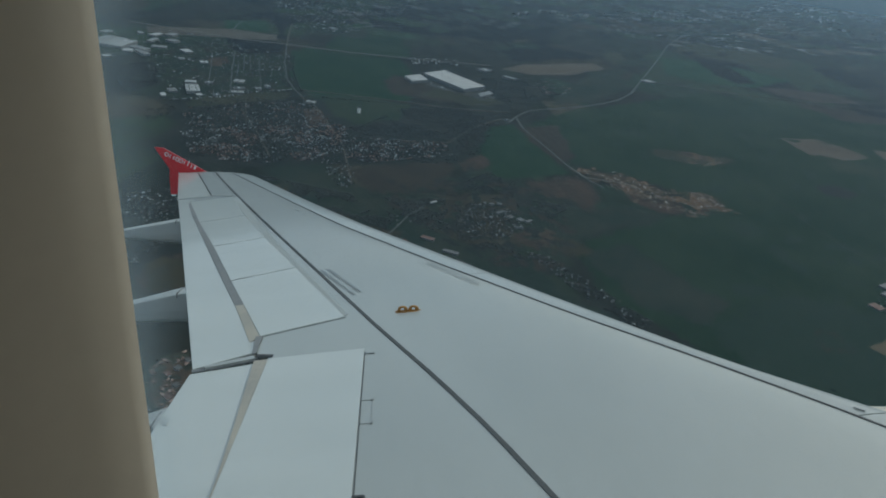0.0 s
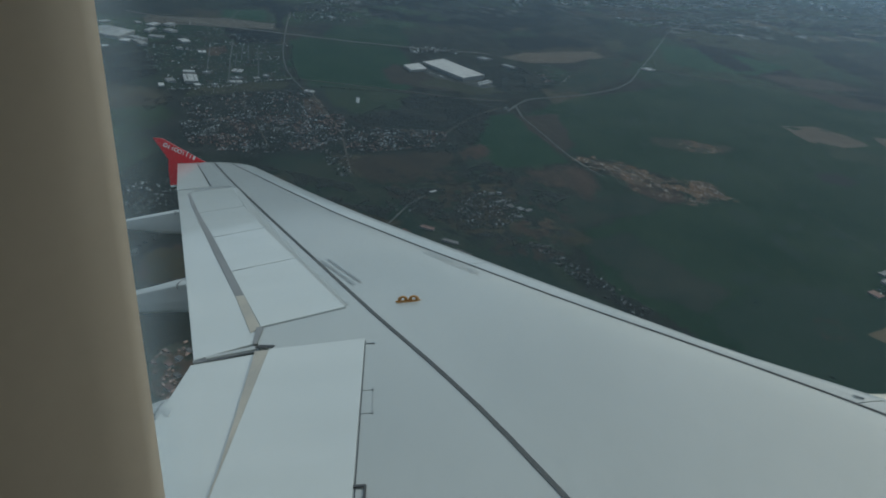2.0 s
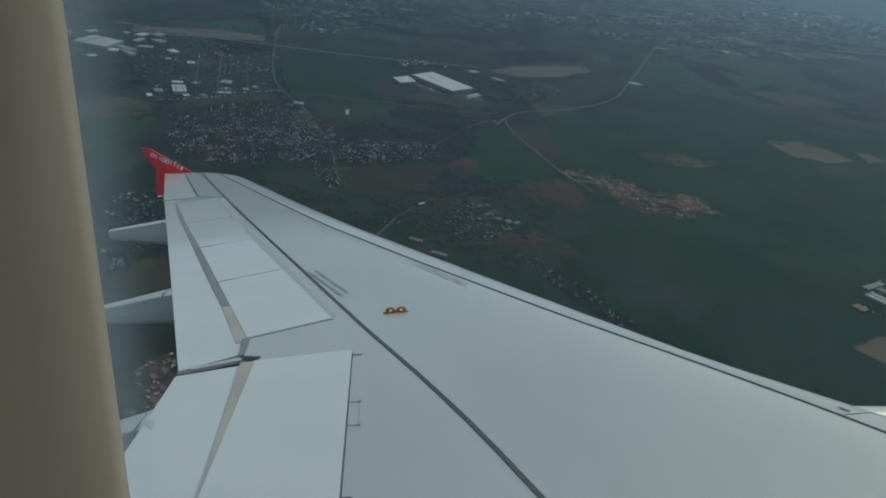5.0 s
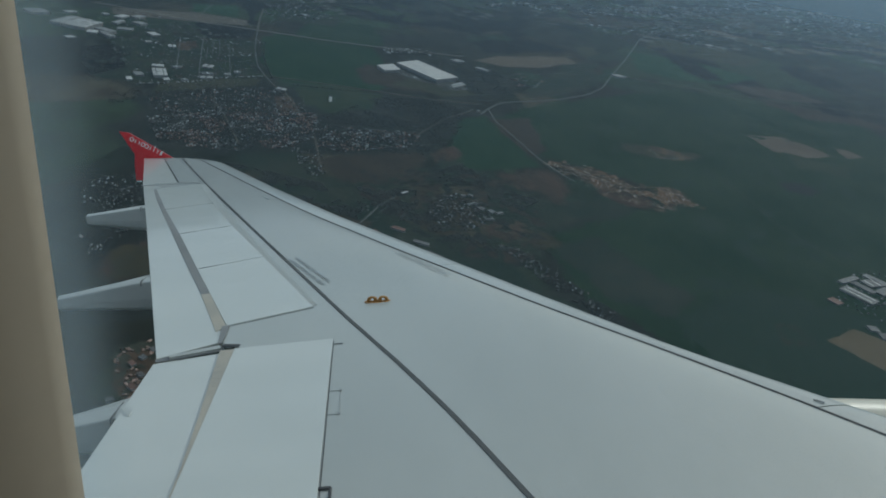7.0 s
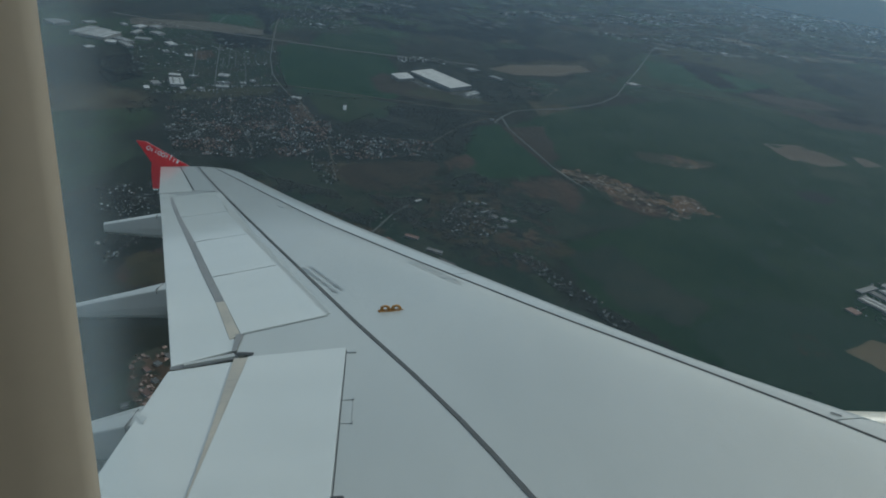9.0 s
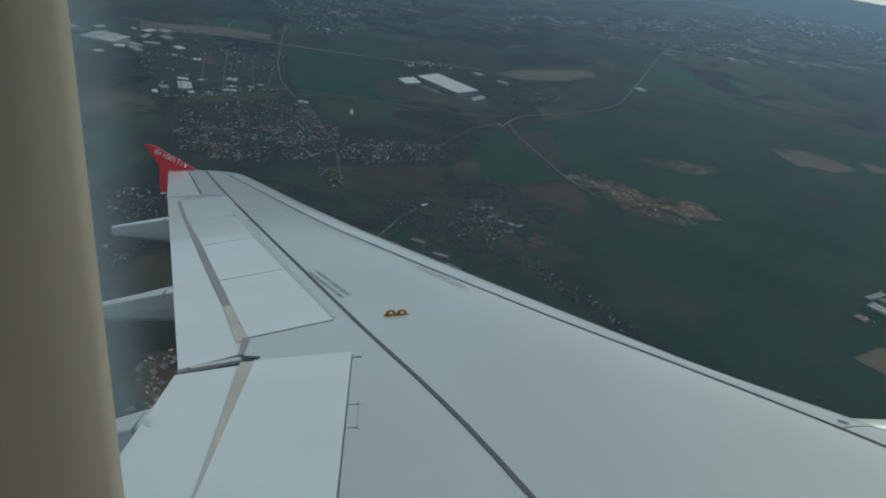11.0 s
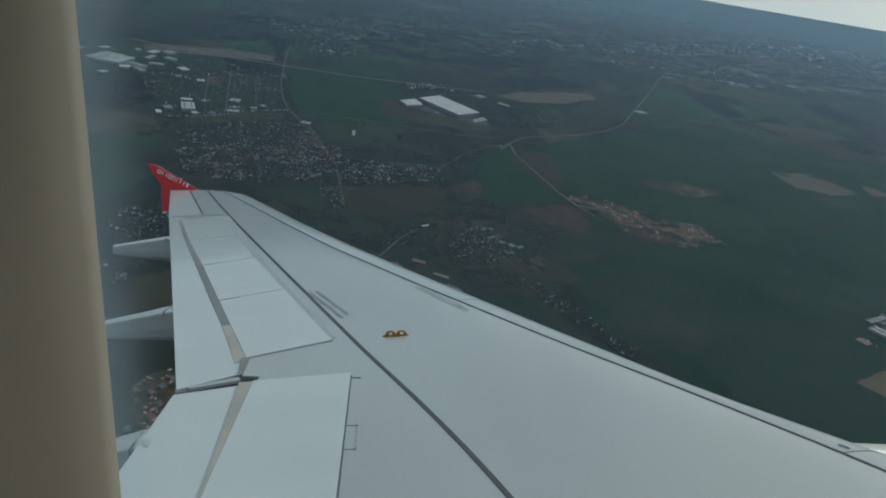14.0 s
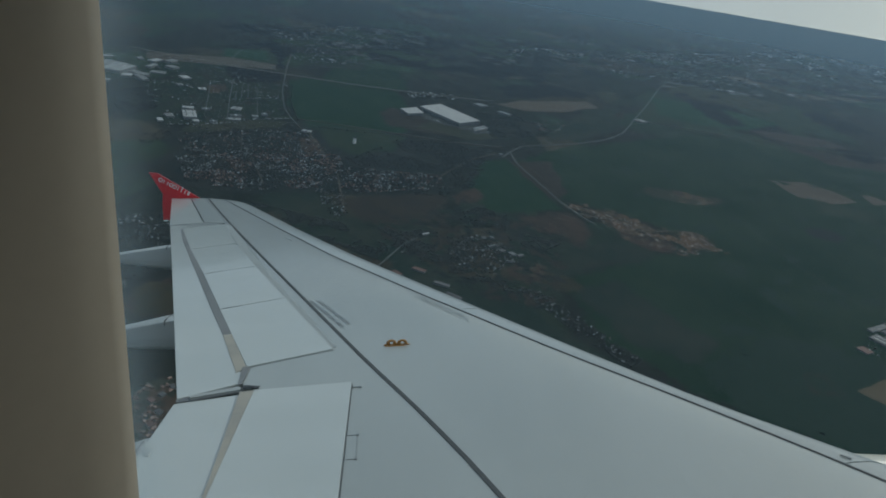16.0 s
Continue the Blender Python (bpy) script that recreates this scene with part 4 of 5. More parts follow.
field("field", [(-139.0, 438.2), (-131.0, 447.3), (-124.4, 429.3), (-130.8, 418.3)], RUST, "brown levelled yard in the works", 0.6)
field("field", [(216.3, 663.3), (252.7, 664.4), (301.4, 646.8), (326.5, 618.2), (271.9, 563.8), (225.6, 555.4), (198.7, 576.2)], GREEN, "brighter green young crop field", 0.4, 1.0)
field("field", [(124.2, 539.9), (165.5, 579.2), (138.7, 494.6), (113.4, 461.8), (88.4, 452.4)], HEATH, "dull brown rough pasture", 0.8, 1.0)
field("field", [(263.9, 763.9), (322.7, 813.0), (360.1, 788.8), (390.2, 740.9), (341.8, 675.5), (296.7, 691.7), (247.4, 701.0)], OLIVE, "dull olive pasture", 0.6, 1.0)
field("field", [(253.6, 670.4), (279.4, 692.3), (282.6, 640.9), (280.6, 578.5), (257.6, 564.3), (248.0, 601.9)], FAR_WOOD, "dark blue pine wood strip", 1.0, 1.0)
field("field", [(394.5, 711.7), (425.1, 735.5), (430.7, 689.8), (405.3, 646.8), (386.2, 650.6)], FAR_WOOD, "dark blue pine wood strip", 0.8, 1.0)
field("field", [(275.0, 565.4), (306.6, 575.7), (343.7, 570.7), (353.2, 543.9), (304.3, 531.4), (282.4, 544.2)], HEATHER, "reddish fallow strip", 0.8, 1.0)
field("field", [(339.2, 544.4), (371.8, 545.5), (344.8, 500.7), (326.6, 505.1)], FAR_WOOD, "dark wood at the field's edge", 0.8, 1.0)
field("field", [(465.4, 906.5), (532.7, 971.8), (619.8, 1025.1), (560.2, 947.8), (490.6, 903.8)], PLOUGH, "pale brown far field", 0.3, 0.25)
field("field", [(404.8, 954.0), (442.8, 969.3), (460.1, 928.0), (426.1, 911.8), (400.3, 923.1)], PLOUGH, "pale far field strip", 0.3, 0.25)
field("field", [(159.7, 878.8), (263.4, 950.8), (288.3, 903.0), (209.9, 847.7), (159.0, 831.5)], BROWN, "brown far ploughland", 0.6, 1.0)
field("field", [(155.9, 640.6), (180.2, 662.3), (174.6, 620.8), (155.7, 589.5)], OLIVE, "dull olive meadow inside the road bend", 0.6, 1.0)
field("field", [(111.8, 774.7), (138.3, 805.2), (116.1, 665.4), (96.1, 622.4), (90.1, 662.0)], FAR_WOOD, "dark far wood", 1.0, 1.0)
field("field", [(253.5, 711.1), (274.0, 727.8), (270.4, 710.0), (254.9, 696.9)], FAR_WOOD, "dark copse", 0.6, 1.0)
field("field", [(305.6, 739.3), (316.4, 740.1), (304.5, 720.1), (295.5, 720.3)], FAR_WOOD, "dark copse", 0.6, 1.0)
field("field", [(276.9, 401.0), (284.6, 400.6), (289.0, 388.4), (272.6, 380.6)], PLOUGH, "pale brown ploughed field", 0.3, 0.25)
field("field", [(-170.2, 575.4), (-141.4, 597.8), (-129.2, 550.3), (-142.6, 547.9), (-160.1, 544.9)], GREEN, "green field behind the railway", 0.4, 1.0)
field("field", [(-146.9, 507.8), (-118.8, 516.6), (-107.4, 505.8), (-105.0, 476.7), (-124.6, 463.5), (-140.0, 478.1)], FAR_WOOD, "dark wood beside the railway", 0.9, 1.0)
field("field", [(-139.0, 616.8), (-128.8, 633.4), (-108.2, 529.4), (-117.2, 527.8)], FAR_WOOD, "dark far wood", 0.9, 1.0)
field("field", [(-69.5, 680.1), (-5.2, 722.3), (40.6, 707.9), (33.0, 641.2), (-22.8, 616.9), (-58.5, 626.0)], FAR_WOOD, "dark far forest", 1.0, 1.0)
field("field", [(-111.2, 614.3), (-57.8, 620.1), (-57.0, 567.8), (-99.4, 562.8)], HEATH, "dull far pasture with houses", 0.8, 1.0)
field("field", [(-98.0, 489.9), (-81.0, 494.9), (-28.2, 489.6), (-18.0, 399.0), (-43.8, 391.5), (-68.5, 384.3), (-85.4, 422.6)], DEEP_CROP, "dark green crop field beside the road", 0.3, 1.0)
field("field", [(-25.5, 453.8), (-6.3, 444.3), (26.5, 424.3), (36.6, 412.2), (15.6, 394.1), (-21.3, 397.4), (-30.8, 429.2)], BROWN, "brown bare ground round the warehouse", 1.0, 1.0)
field("field", [(-6.2, 442.7), (5.1, 427.7), (21.7, 421.4), (34.3, 411.1), (43.8, 419.4), (34.8, 434.0), (21.9, 436.0), (4.7, 450.7)], LOADING, "grey paved loading yard beside the warehouse", 0.3, 0.25)
field("field", [(-4.8, 405.7), (15.6, 402.0), (26.7, 394.2), (48.0, 408.6), (41.6, 417.0), (34.3, 411.1), (18.1, 419.0), (5.1, 426.0)], OLIVE, "dull olive verge beside the loading yard", 0.6, 1.0)
field("field", [(-56.2, 377.3), (-30.3, 387.5), (-11.4, 370.2), (-13.0, 346.9), (-31.2, 337.9), (-45.9, 339.9)], MEADOW, "dull green meadow with a silo", 0.5, 1.0)
field("field", [(-62.7, 346.5), (-54.4, 349.2), (-47.3, 326.9), (-52.6, 320.7), (-57.8, 326.4)], CLAY, "bare orange brown building plot", 0.5, 0.5)
field("field", [(-139.4, 434.5), (-133.8, 441.8), (-126.6, 419.7), (-132.9, 415.8)], CLAY, "bare levelled yard in the works", 0.5, 0.5)
field("field", [(-118.9, 344.9), (-100.7, 362.5), (-76.2, 375.0), (-76.5, 362.2), (-100.6, 341.1), (-115.8, 327.2)], OLIVE, "dull olive railway meadow", 0.8, 1.0)
pit([(78.2, 303.4), (86.4, 310.2), (95.6, 302.3), (103.7, 291.6), (102.9, 278.8), (118.0, 286.2), (118.5, 275.7), (109.2, 258.2), (98.0, 260.9), (90.3, 269.2), (80.5, 281.4), (78.1, 289.1)], "rough gravel pit ground with pale tracks")
pit([(118.2, 290.5), (127.4, 294.8), (134.2, 291.2), (139.1, 272.8), (135.3, 264.3), (125.9, 262.9), (115.4, 258.8), (112.6, 265.1)], "rough gravel pit ground with pale tracks")
pit([(132.8, 351.7), (146.3, 354.8), (154.6, 342.8), (154.5, 337.3), (139.4, 335.6), (135.8, 343.3)], "small sand pit in the crop")
field("field", [(121.1, 345.4), (133.2, 349.9), (137.3, 336.6), (168.3, 347.6), (161.1, 337.0), (137.4, 329.6), (121.0, 334.4)], OLIVE, "worn ground round the small pit", 1.2, 1.6)
field("field", [(42.4, 223.9), (49.1, 226.7), (53.7, 222.0), (46.6, 215.6), (42.7, 217.3)], CLAY, "bare pinkish waste ground", 0.8, 1.0)
field("field", [(51.3, 220.0), (57.4, 219.2), (64.3, 211.9), (55.2, 206.2), (48.9, 210.3)], OCHRE, "ochre rough grass", 1.0, 1.6)
field("field", [(-74.7, 171.2), (-71.9, 176.0), (-65.9, 175.7), (-60.6, 162.0), (-67.9, 157.4)], OCHRE, "ochre brown field", 0.9, 1.2)
field("field", [(-54.2, 125.0), (-50.9, 132.1), (-46.0, 126.3), (-45.5, 116.4), (-47.1, 110.8), (-51.8, 115.5)], CLAY, "bare reddish ground of a building site", 0.9, 1.2)
road([(-141.9, 451.9), (-130.8, 412.2), (-119.6, 370.9)], 0.52, "pale works street", TARMAC, 0.2)
road([(-131.5, 467.0), (-117.9, 411.7), (-104.7, 360.5)], 0.65, "pale works street", TARMAC, 0.2)
road([(-122.0, 455.3), (-111.7, 413.7)], 0.45, "pale works street", TARMAC, 0.2)
road([(-118.9, 457.4), (-108.5, 417.2)], 0.45, "pale works street", TARMAC, 0.2)
road([(-111.7, 452.4), (-91.2, 372.6)], 0.45, "pale works street", TARMAC, 0.2)
road([(-119.4, 431.0), (-112.6, 403.7)], 0.59, "pale works street", TARMAC, 0.2)
road([(-104.4, 503.3), (-94.3, 448.4), (-83.4, 404.9), (-74.8, 383.7), (-68.6, 371.1)], 0.65, "pale road into the town", TARMAC, 0.2)
road([(-68.6, 371.1), (-57.1, 348.0), (-43.1, 317.1), (-35.2, 295.5)], 0.6, "pale main street of the town", STRIP, 0.2)
road([(-93.6, 351.4), (-87.6, 327.5), (-82.3, 308.2)], 0.6, "narrow street in the town", STRIP, 0.2)
road([(-153.3, 539.3), (-156.3, 562.7), (-157.8, 583.3)], 0.9, "pale far road", TARMAC, 0.2)
road([(-104.4, 503.3), (-112.9, 552.2), (-120.0, 600.1)], 1.2, "pale far road", STRIP, 0.2)


# ---- buildings and woods ----
PLASTER = material("house_plaster", (0.26, 0.245, 0.22), (0.40, 0.385, 0.355), 0.8, 6, 0.85, vary=0.25)
TILE_RED = material("roof_tile_red", (0.095, 0.056, 0.047), (0.15, 0.085, 0.068), 1.2, 9, 0.8, vary=0.3)
TILE_DARK = material("roof_tile_dark", (0.07, 0.074, 0.078), (0.13, 0.13, 0.13), 1.2, 9, 0.8, vary=0.35)
ROOF_PALE = material("roof_membrane_pale", (0.19, 0.20, 0.20), (0.36, 0.37, 0.36), 0.35, 3, 0.7, vary=0.5)
ROOF_WHITE = material("roof_membrane_white", (0.32, 0.33, 0.33), (0.46, 0.46, 0.45), 0.25, 2, 0.7)
ROOF_GREY = material("roof_sheet_grey", (0.06, 0.068, 0.072), (0.115, 0.125, 0.13), 0.3, 2, 0.7, vary=0.35)
CLADDING = material("wall_cladding", (0.12, 0.13, 0.135), (0.20, 0.21, 0.21), 0.4, 5, 0.7)
SKYLIGHT = material("skylight_sheet", (0.30, 0.32, 0.32), (0.42, 0.44, 0.43), 0.8, 6, 0.4)
DOOR_DARK = material("dock_door", (0.05, 0.055, 0.06), (0.09, 0.095, 0.10), 1, 8, 0.6)
CROWN = material("bare_wood_crowns", (0.026, 0.034, 0.032), (0.050, 0.056, 0.050), 0.05, 2.5, 0.95, where="World", vary=-0.3)
SPECKS = material("far_roofs", (0.035, 0.040, 0.042), (0.30, 0.31, 0.30), 0.5, 3, 0.8, where="World", contrast=0.22, vary=-0.9)
SPECKS_FAR = material("hazy_roofs", (0.04, 0.045, 0.047), (0.24, 0.245, 0.24), 0.5, 3, 0.8, where="World", contrast=0.12, vary=-0.8)
ROOFS_BROWN = material("far_brown_roofs", (0.06, 0.048, 0.042), (0.25, 0.17, 0.14), 0.5, 3, 0.8, where="World", contrast=0.15, vary=-0.6)
RUBBLE = material("gravel_heaps", (0.12, 0.105, 0.09), (0.50, 0.46, 0.41), 0.3, 3, 0.9, where="World", contrast=0.25, vary=-0.5)


def inside(p, poly):
    x, y = p
    hit = False
    for (ax, ay), (bx, by) in zip(poly, poly[1:] + poly[:1]):
        if (ay > y) != (by > y) and x < (bx - ax) * (y - ay) / (by - ay) + ax:
            hit = not hit
    return hit


def scattered(poly, count, seed, gap=0.0):
    rng = random.Random(seed)
    xs, ys = [p[0] for p in poly], [p[1] for p in poly]
    out, tries = [], 0
    while len(out) < count and tries < count * 40:
        tries += 1
        p = (rng.uniform(min(xs), max(xs)), rng.uniform(min(ys), max(ys)))
        if inside(p, poly) and (not gap or all((p[0] - q[0]) ** 2 + (p[1] - q[1]) ** 2 > gap * gap for q in out[-120:])):
            out.append(p)
    return out


def clumped(poly, count, seed, size, cut=0.0):
    """Spots that gather in clumps of about the given size and leave gaps."""
    out = []
    for k in range(6):
        for p in scattered(poly, count, seed * 7 + k):
            v = noise.noise((p[0] / size, p[1] / size, seed * 3.7)) + 0.5 * noise.noise((p[0] / size * 2.7, p[1] / size * 2.7, seed * 1.3))
            if v > cut:
                out.append(p)
            if len(out) >= count:
                return out
    return out


def gable(lx, ly, h, rise, over=0.06):
    """Walls with gable ends, and a pitched roof of two thick slopes."""
    wall = bmesh.new()
    sec = [(-ly, 0), (ly, 0), (ly, h), (0, h + rise), (-ly, h)]
    r = [[wall.verts.new((x, y, z)) for y, z in sec] for x in (-lx, lx)]
    for i in range(5):
        wall.faces.new((r[0][i], r[0][(i + 1) % 5], r[1][(i + 1) % 5], r[1][i]))
    wall.faces.new(r[0])
    wall.faces.new(r[1])
    roof = bmesh.new()
    k = rise / ly
    sec = [(-ly - over, h - over * k), (0, h + rise), (ly + over, h - over * k), (ly + over, h - over * k + 0.05), (0, h + rise + 0.05), (-ly - over, h - over * k + 0.05)]
    r = [[roof.verts.new((x, y, z + 0.01)) for y, z in sec] for x in (-lx - over, lx + over)]
    for i in range(6):
        roof.faces.new((r[0][i], r[0][(i + 1) % 6], r[1][(i + 1) % 6], r[1][i]))
    roof.faces.new(r[0])
    roof.faces.new(r[1])
    return wall, roof


def house(tile, label, lx, ly, h, rise):
    ob = thing("house", label, "house", group="houses of the town")
    wall, roof = gable(lx, ly, h, rise)
    part("wall", wall, PLASTER, ob)
    part("roof", roof, tile, ob)
    bm = bmesh.new()
    bmesh.ops.create_cube(bm, size=1, matrix=Matrix.Translation((lx * 0.3, ly * 0.25, h + rise * 0.95)) @ Matrix.Diagonal((0.09, 0.09, 0.3, 1)))
    part("chimney", bm, TILE_DARK, ob)
    return ob


TOWN = [(-106.4, 288.9), (-84.2, 307.2), (-39.5, 326.4), (-30.4, 298.1), (-41.8, 274.1), (-66.9, 260.2), (-92.0, 260.9)]
TOWN_EAST = [(-31.9, 310.5), (-10.5, 312.8), (11.3, 317.7), (14.6, 298.4), (-22.8, 275.8), (-31.8, 280.0)]
TOWN_NORTH = [(-118.0, 321.9), (-94.3, 344.2), (-63.3, 365.4), (-52.6, 341.4), (-38.8, 321.7), (-101.8, 289.9)]
TOWN_SOUTH = [(-41.7, 273.4), (-29.6, 276.3), (-23.8, 248.7), (-30.4, 244.8), (-35.3, 255.6)]
VILLAGE = [(17.0, 239.0), (27.3, 246.5), (39.1, 239.8), (40.0, 227.0), (31.6, 212.9), (19.6, 212.1), (15.4, 225.3)]
ROW = [(39.8, 205.2), (46.5, 204.3), (61.8, 183.9), (73.5, 167.4), (68.2, 163.4), (55.1, 177.4)]
FAR_TOWN = [(-173.0, 741.4), (-111.8, 849.6), (-5.0, 913.0), (-36.6, 724.5), (-104.8, 648.6), (-145.3, 668.5)]
FAR_RIGHT = [(200.8, 839.9), (451.2, 1315.9), (779.7, 1693.2), (1016.4, 1740.5), (1075.4, 1605.6), (696.5, 1015.9), (430.5, 821.2), (299.7, 747.0), (221.9, 760.7)]
WORKS = [(-194.2, 493.8), (-140.8, 486.8), (-95.1, 475.3), (-75.4, 382.7), (-98.6, 360.2), (-127.6, 333.6), (-168.3, 408.3)]
PIT = [(70.3, 300.7), (97.8, 302.3), (106.6, 284.7), (131.5, 286.9), (135.3, 267.2), (122.7, 256.6), (103.4, 256.4), (93.7, 265.0), (82.2, 280.4)]
PIT_SMALL = [(134.9, 341.4), (151.8, 345.7), (157.8, 337.0), (146.0, 329.3), (136.8, 333.1)]
EDGE = [(-97.1, 221.3), (-84.3, 225.5), (-68.9, 188.3), (-81.1, 177.6)]
SITE = [(-56.7, 126.8), (-50.0, 132.4), (-44.1, 118.6), (-48.2, 110.7)]
HAMLET = [(-8.8, 232.5), (5.4, 241.2), (2.3, 224.2), (-3.9, 209.1), (-9.3, 215.1)]

protos = [house(TILE_DARK, "small plastered house with dark tiled roof", 0.75, 0.5, 0.55, 0.4), house(TILE_RED, "small plastered house with red tiled roof", 0.7, 0.5, 0.5, 0.42),
          house(ROOF_GREY, "pale house with a light grey roof", 0.85, 0.55, 0.6, 0.25)]
rng = random.Random(5)
homes = [(p, 0.5) for p in clumped(TOWN, 110, 11, 9)] + [(p, 0.5) for p in clumped(TOWN_EAST, 50, 17, 8)] + [(p, 0.5) for p in clumped(TOWN_NORTH, 30, 18, 8, 0.1)] + [(p, 0.8) for p in scattered(TOWN_SOUTH, 12, 12, 1.5)] + [(p, 0.62) for p in clumped(VILLAGE, 56, 13, 5)] \
    + [(p, 0.7) for p in clumped(ROW, 30, 14, 4)] + [(p, 0.55) for p in scattered(HAMLET, 10, 15, 1.6)] + [(p, 0.6) for p in scattered(EDGE, 16, 16, 1.4)]
placed = []
for k, (p, size) in enumerate(homes):
    m = pose(p[0], p[1], 0.13, 0, 0, rng.choice((20, 110, 65, 155)) + rng.uniform(-9, 9)) @ Matrix.Scale(size * rng.uniform(0.8, 1.25), 4)
    proto = protos[rng.choice((0, 0, 1, 2, 2))]
    if proto in placed:
        copy_thing(proto, m)
    else:
        proto.matrix_basis = m
        placed.append(proto)


def line_spots(points, step, spread, seed):
    rng = random.Random(seed)
    out = []
    for a, b in zip(points, points[1:]):
        n = max(1, int((Vector(b) - Vector(a)).length / step))
        for i in range(n):
            q = Vector(a).lerp(Vector(b), (i + rng.random()) / n)
            if rng.random() < 0.75:
                out.append((q.x + rng.uniform(-spread, spread), q.y + rng.uniform(-spread, spread)))
    return out


def boxes_stuff(name, spots, low, high, tall, mat, label, category, seed):
    """Uncounted small buildings or heaps: many boxes with pitched tops in one mesh."""
    rng = random.Random(seed)
    vs, fs = [], []
    for x, y in spots:
        a, b, h = rng.uniform(low, high), rng.uniform(low, high) * 0.65, rng.uniform(0.5, 1.0) * tall
        t = rng.choice((0.35, 1.92, 1.1, 2.7)) + rng.uniform(-0.2, 0.2)
        c, s = math.cos(t), math.sin(t)
        o = len(vs)
        for px, py, pz in ((-a, -b, 0), (a, -b, 0), (a, b, 0), (-a, b, 0), (-a, -b, h), (a, -b, h), (a, b, h), (-a, b, h), (-a, 0, h * 1.5), (a, 0, h * 1.5)):
            vs.append((x + px * c - py * s, y + px * s + py * c, pz + (0.13 if high < 0.95 else 0.4)))
        fs += [tuple(o + i for i in f) for f in ((0, 1, 5, 4), (1, 2, 6, 9, 5), (2, 3, 7, 6), (3, 0, 4, 8, 7), (4, 5, 9, 8), (6, 7, 8, 9), (3, 2, 1, 0))]
    me = bpy.data.meshes.new(name)
    me.from_pydata(vs, [], fs)
    me.materials.append(mat)
    return tagged(new(name, me), label, category, kind="stuff")


boxes_stuff("town_houses", clumped(TOWN, 1700, 21, 6, 0.08) + clumped(TOWN_EAST, 800, 36, 5, 0.05) + clumped(TOWN_NORTH, 600, 37, 5, 0.12) + clumped(TOWN_SOUTH, 90, 22, 4), 0.08, 0.30, 0.40, SPECKS, "dense small houses with grey and pale roofs among trees", "houses", 1)
boxes_stuff("town_brown_houses", clumped(TOWN, 1100, 38, 11, 0.0) + clumped(TOWN_EAST, 300, 39, 8, 0.0) + clumped(TOWN_NORTH, 260, 40, 8, 0.05), 0.10, 0.36, 0.42, ROOFS_BROWN, "dense small houses with brown tiled roofs", "houses", 11)
boxes_stuff("far_town_houses", clumped(FAR_TOWN, 700, 23, 30, 0.0), 0.25, 1.0, 0.6, SPECKS_FAR, "far town houses as small pale blocks", "houses", 2)
boxes_stuff("far_suburb_houses", clumped(FAR_RIGHT, 800, 24, 60, 0.05), 0.4, 2.4, 0.6, SPECKS_FAR, "far suburb of pale roofs in haze", "houses", 3)
boxes_stuff("works_sheds", clumped(WORKS, 300, 25, 9, 0.08), 0.12, 0.7, 0.3, SPECKS, "small sheds and parked lorries in works yards", "sheds", 4)
boxes_stuff("works_row", line_spots([(-97.7, 365.7), (-86.8, 374.0), (-76.6, 382.1)], 0.7, 0.5, 61) + line_spots([(-128.4, 335.5), (-114.6, 344.7), (-98.6, 360.2)], 0.9, 0.9, 62) + line_spots([(-202.7, 507.6), (-174.2, 504.8), (-145.6, 492.5)], 1.6, 1.5, 63), 0.2, 0.8, 0.35, SPECKS, "row of low pale sheds along the works street", "sheds", 12)
boxes_stuff("far_estate_blocks", scattered([(-15.5, 510.9), (19.4, 526.9), (21.7, 507.0), (-12.1, 492.2)], 60, 31), 0.3, 1.3, 0.5, SPECKS, "low pale blocks of a far estate", "buildings", 8)
ESTATE = [(164.0, 207.7), (185.9, 223.5), (204.0, 212.5), (182.1, 182.0), (166.1, 182.3), (155.0, 190.5)]
boxes_stuff("yard_sheds", clumped([(75.8, 482.8), (92.0, 495.4), (101.2, 475.6), (88.6, 446.5), (73.2, 444.9)], 45, 81, 5), 0.12, 0.55, 0.3, SPECKS, "small sheds and pale heaps behind the wood", "sheds", 13)
boxes_stuff("yard_brown_sheds", clumped([(75.8, 482.8), (92.0, 495.4), (101.2, 475.6), (88.6, 446.5), (73.2, 444.9)], 50, 82, 5), 0.12, 0.6, 0.25, ROOFS_BROWN, "brownish sheds and heaps behind the wood", "sheds", 14)
boxes_stuff("loading_yard_lorries", line_spots([(-2.5, 441.0), (12.0, 428.5)], 1.6, 0.5, 83) + line_spots([(33.5, 415.5), (42.0, 421.5)], 1.2, 1.4, 84), 0.2, 0.8, 0.35, SPECKS, "parked lorries and trailers in the loading yard", "lorries", 15)
boxes_stuff("estate_sheds", scattered(ESTATE, 90, 33), 0.12, 0.6, 0.3, SPECKS, "sheds and vehicles between long blocks", "sheds", 9)
boxes_stuff("lane_houses", clumped([(-103.2, 213.9), (-97.0, 221.0), (-86.1, 227.3), (-78.0, 207.1), (-85.3, 200.4), (-95.3, 199.7)], 70, 91, 6) + clumped([(-88.1, 172.1), (-85.3, 180.0), (-77.3, 183.9), (-73.3, 175.7), (-80.0, 164.0)], 26, 92, 5), 0.15, 0.45, 0.4, SPECKS_FAR, "scattered pale houses along lanes below the wing", "houses", 15)
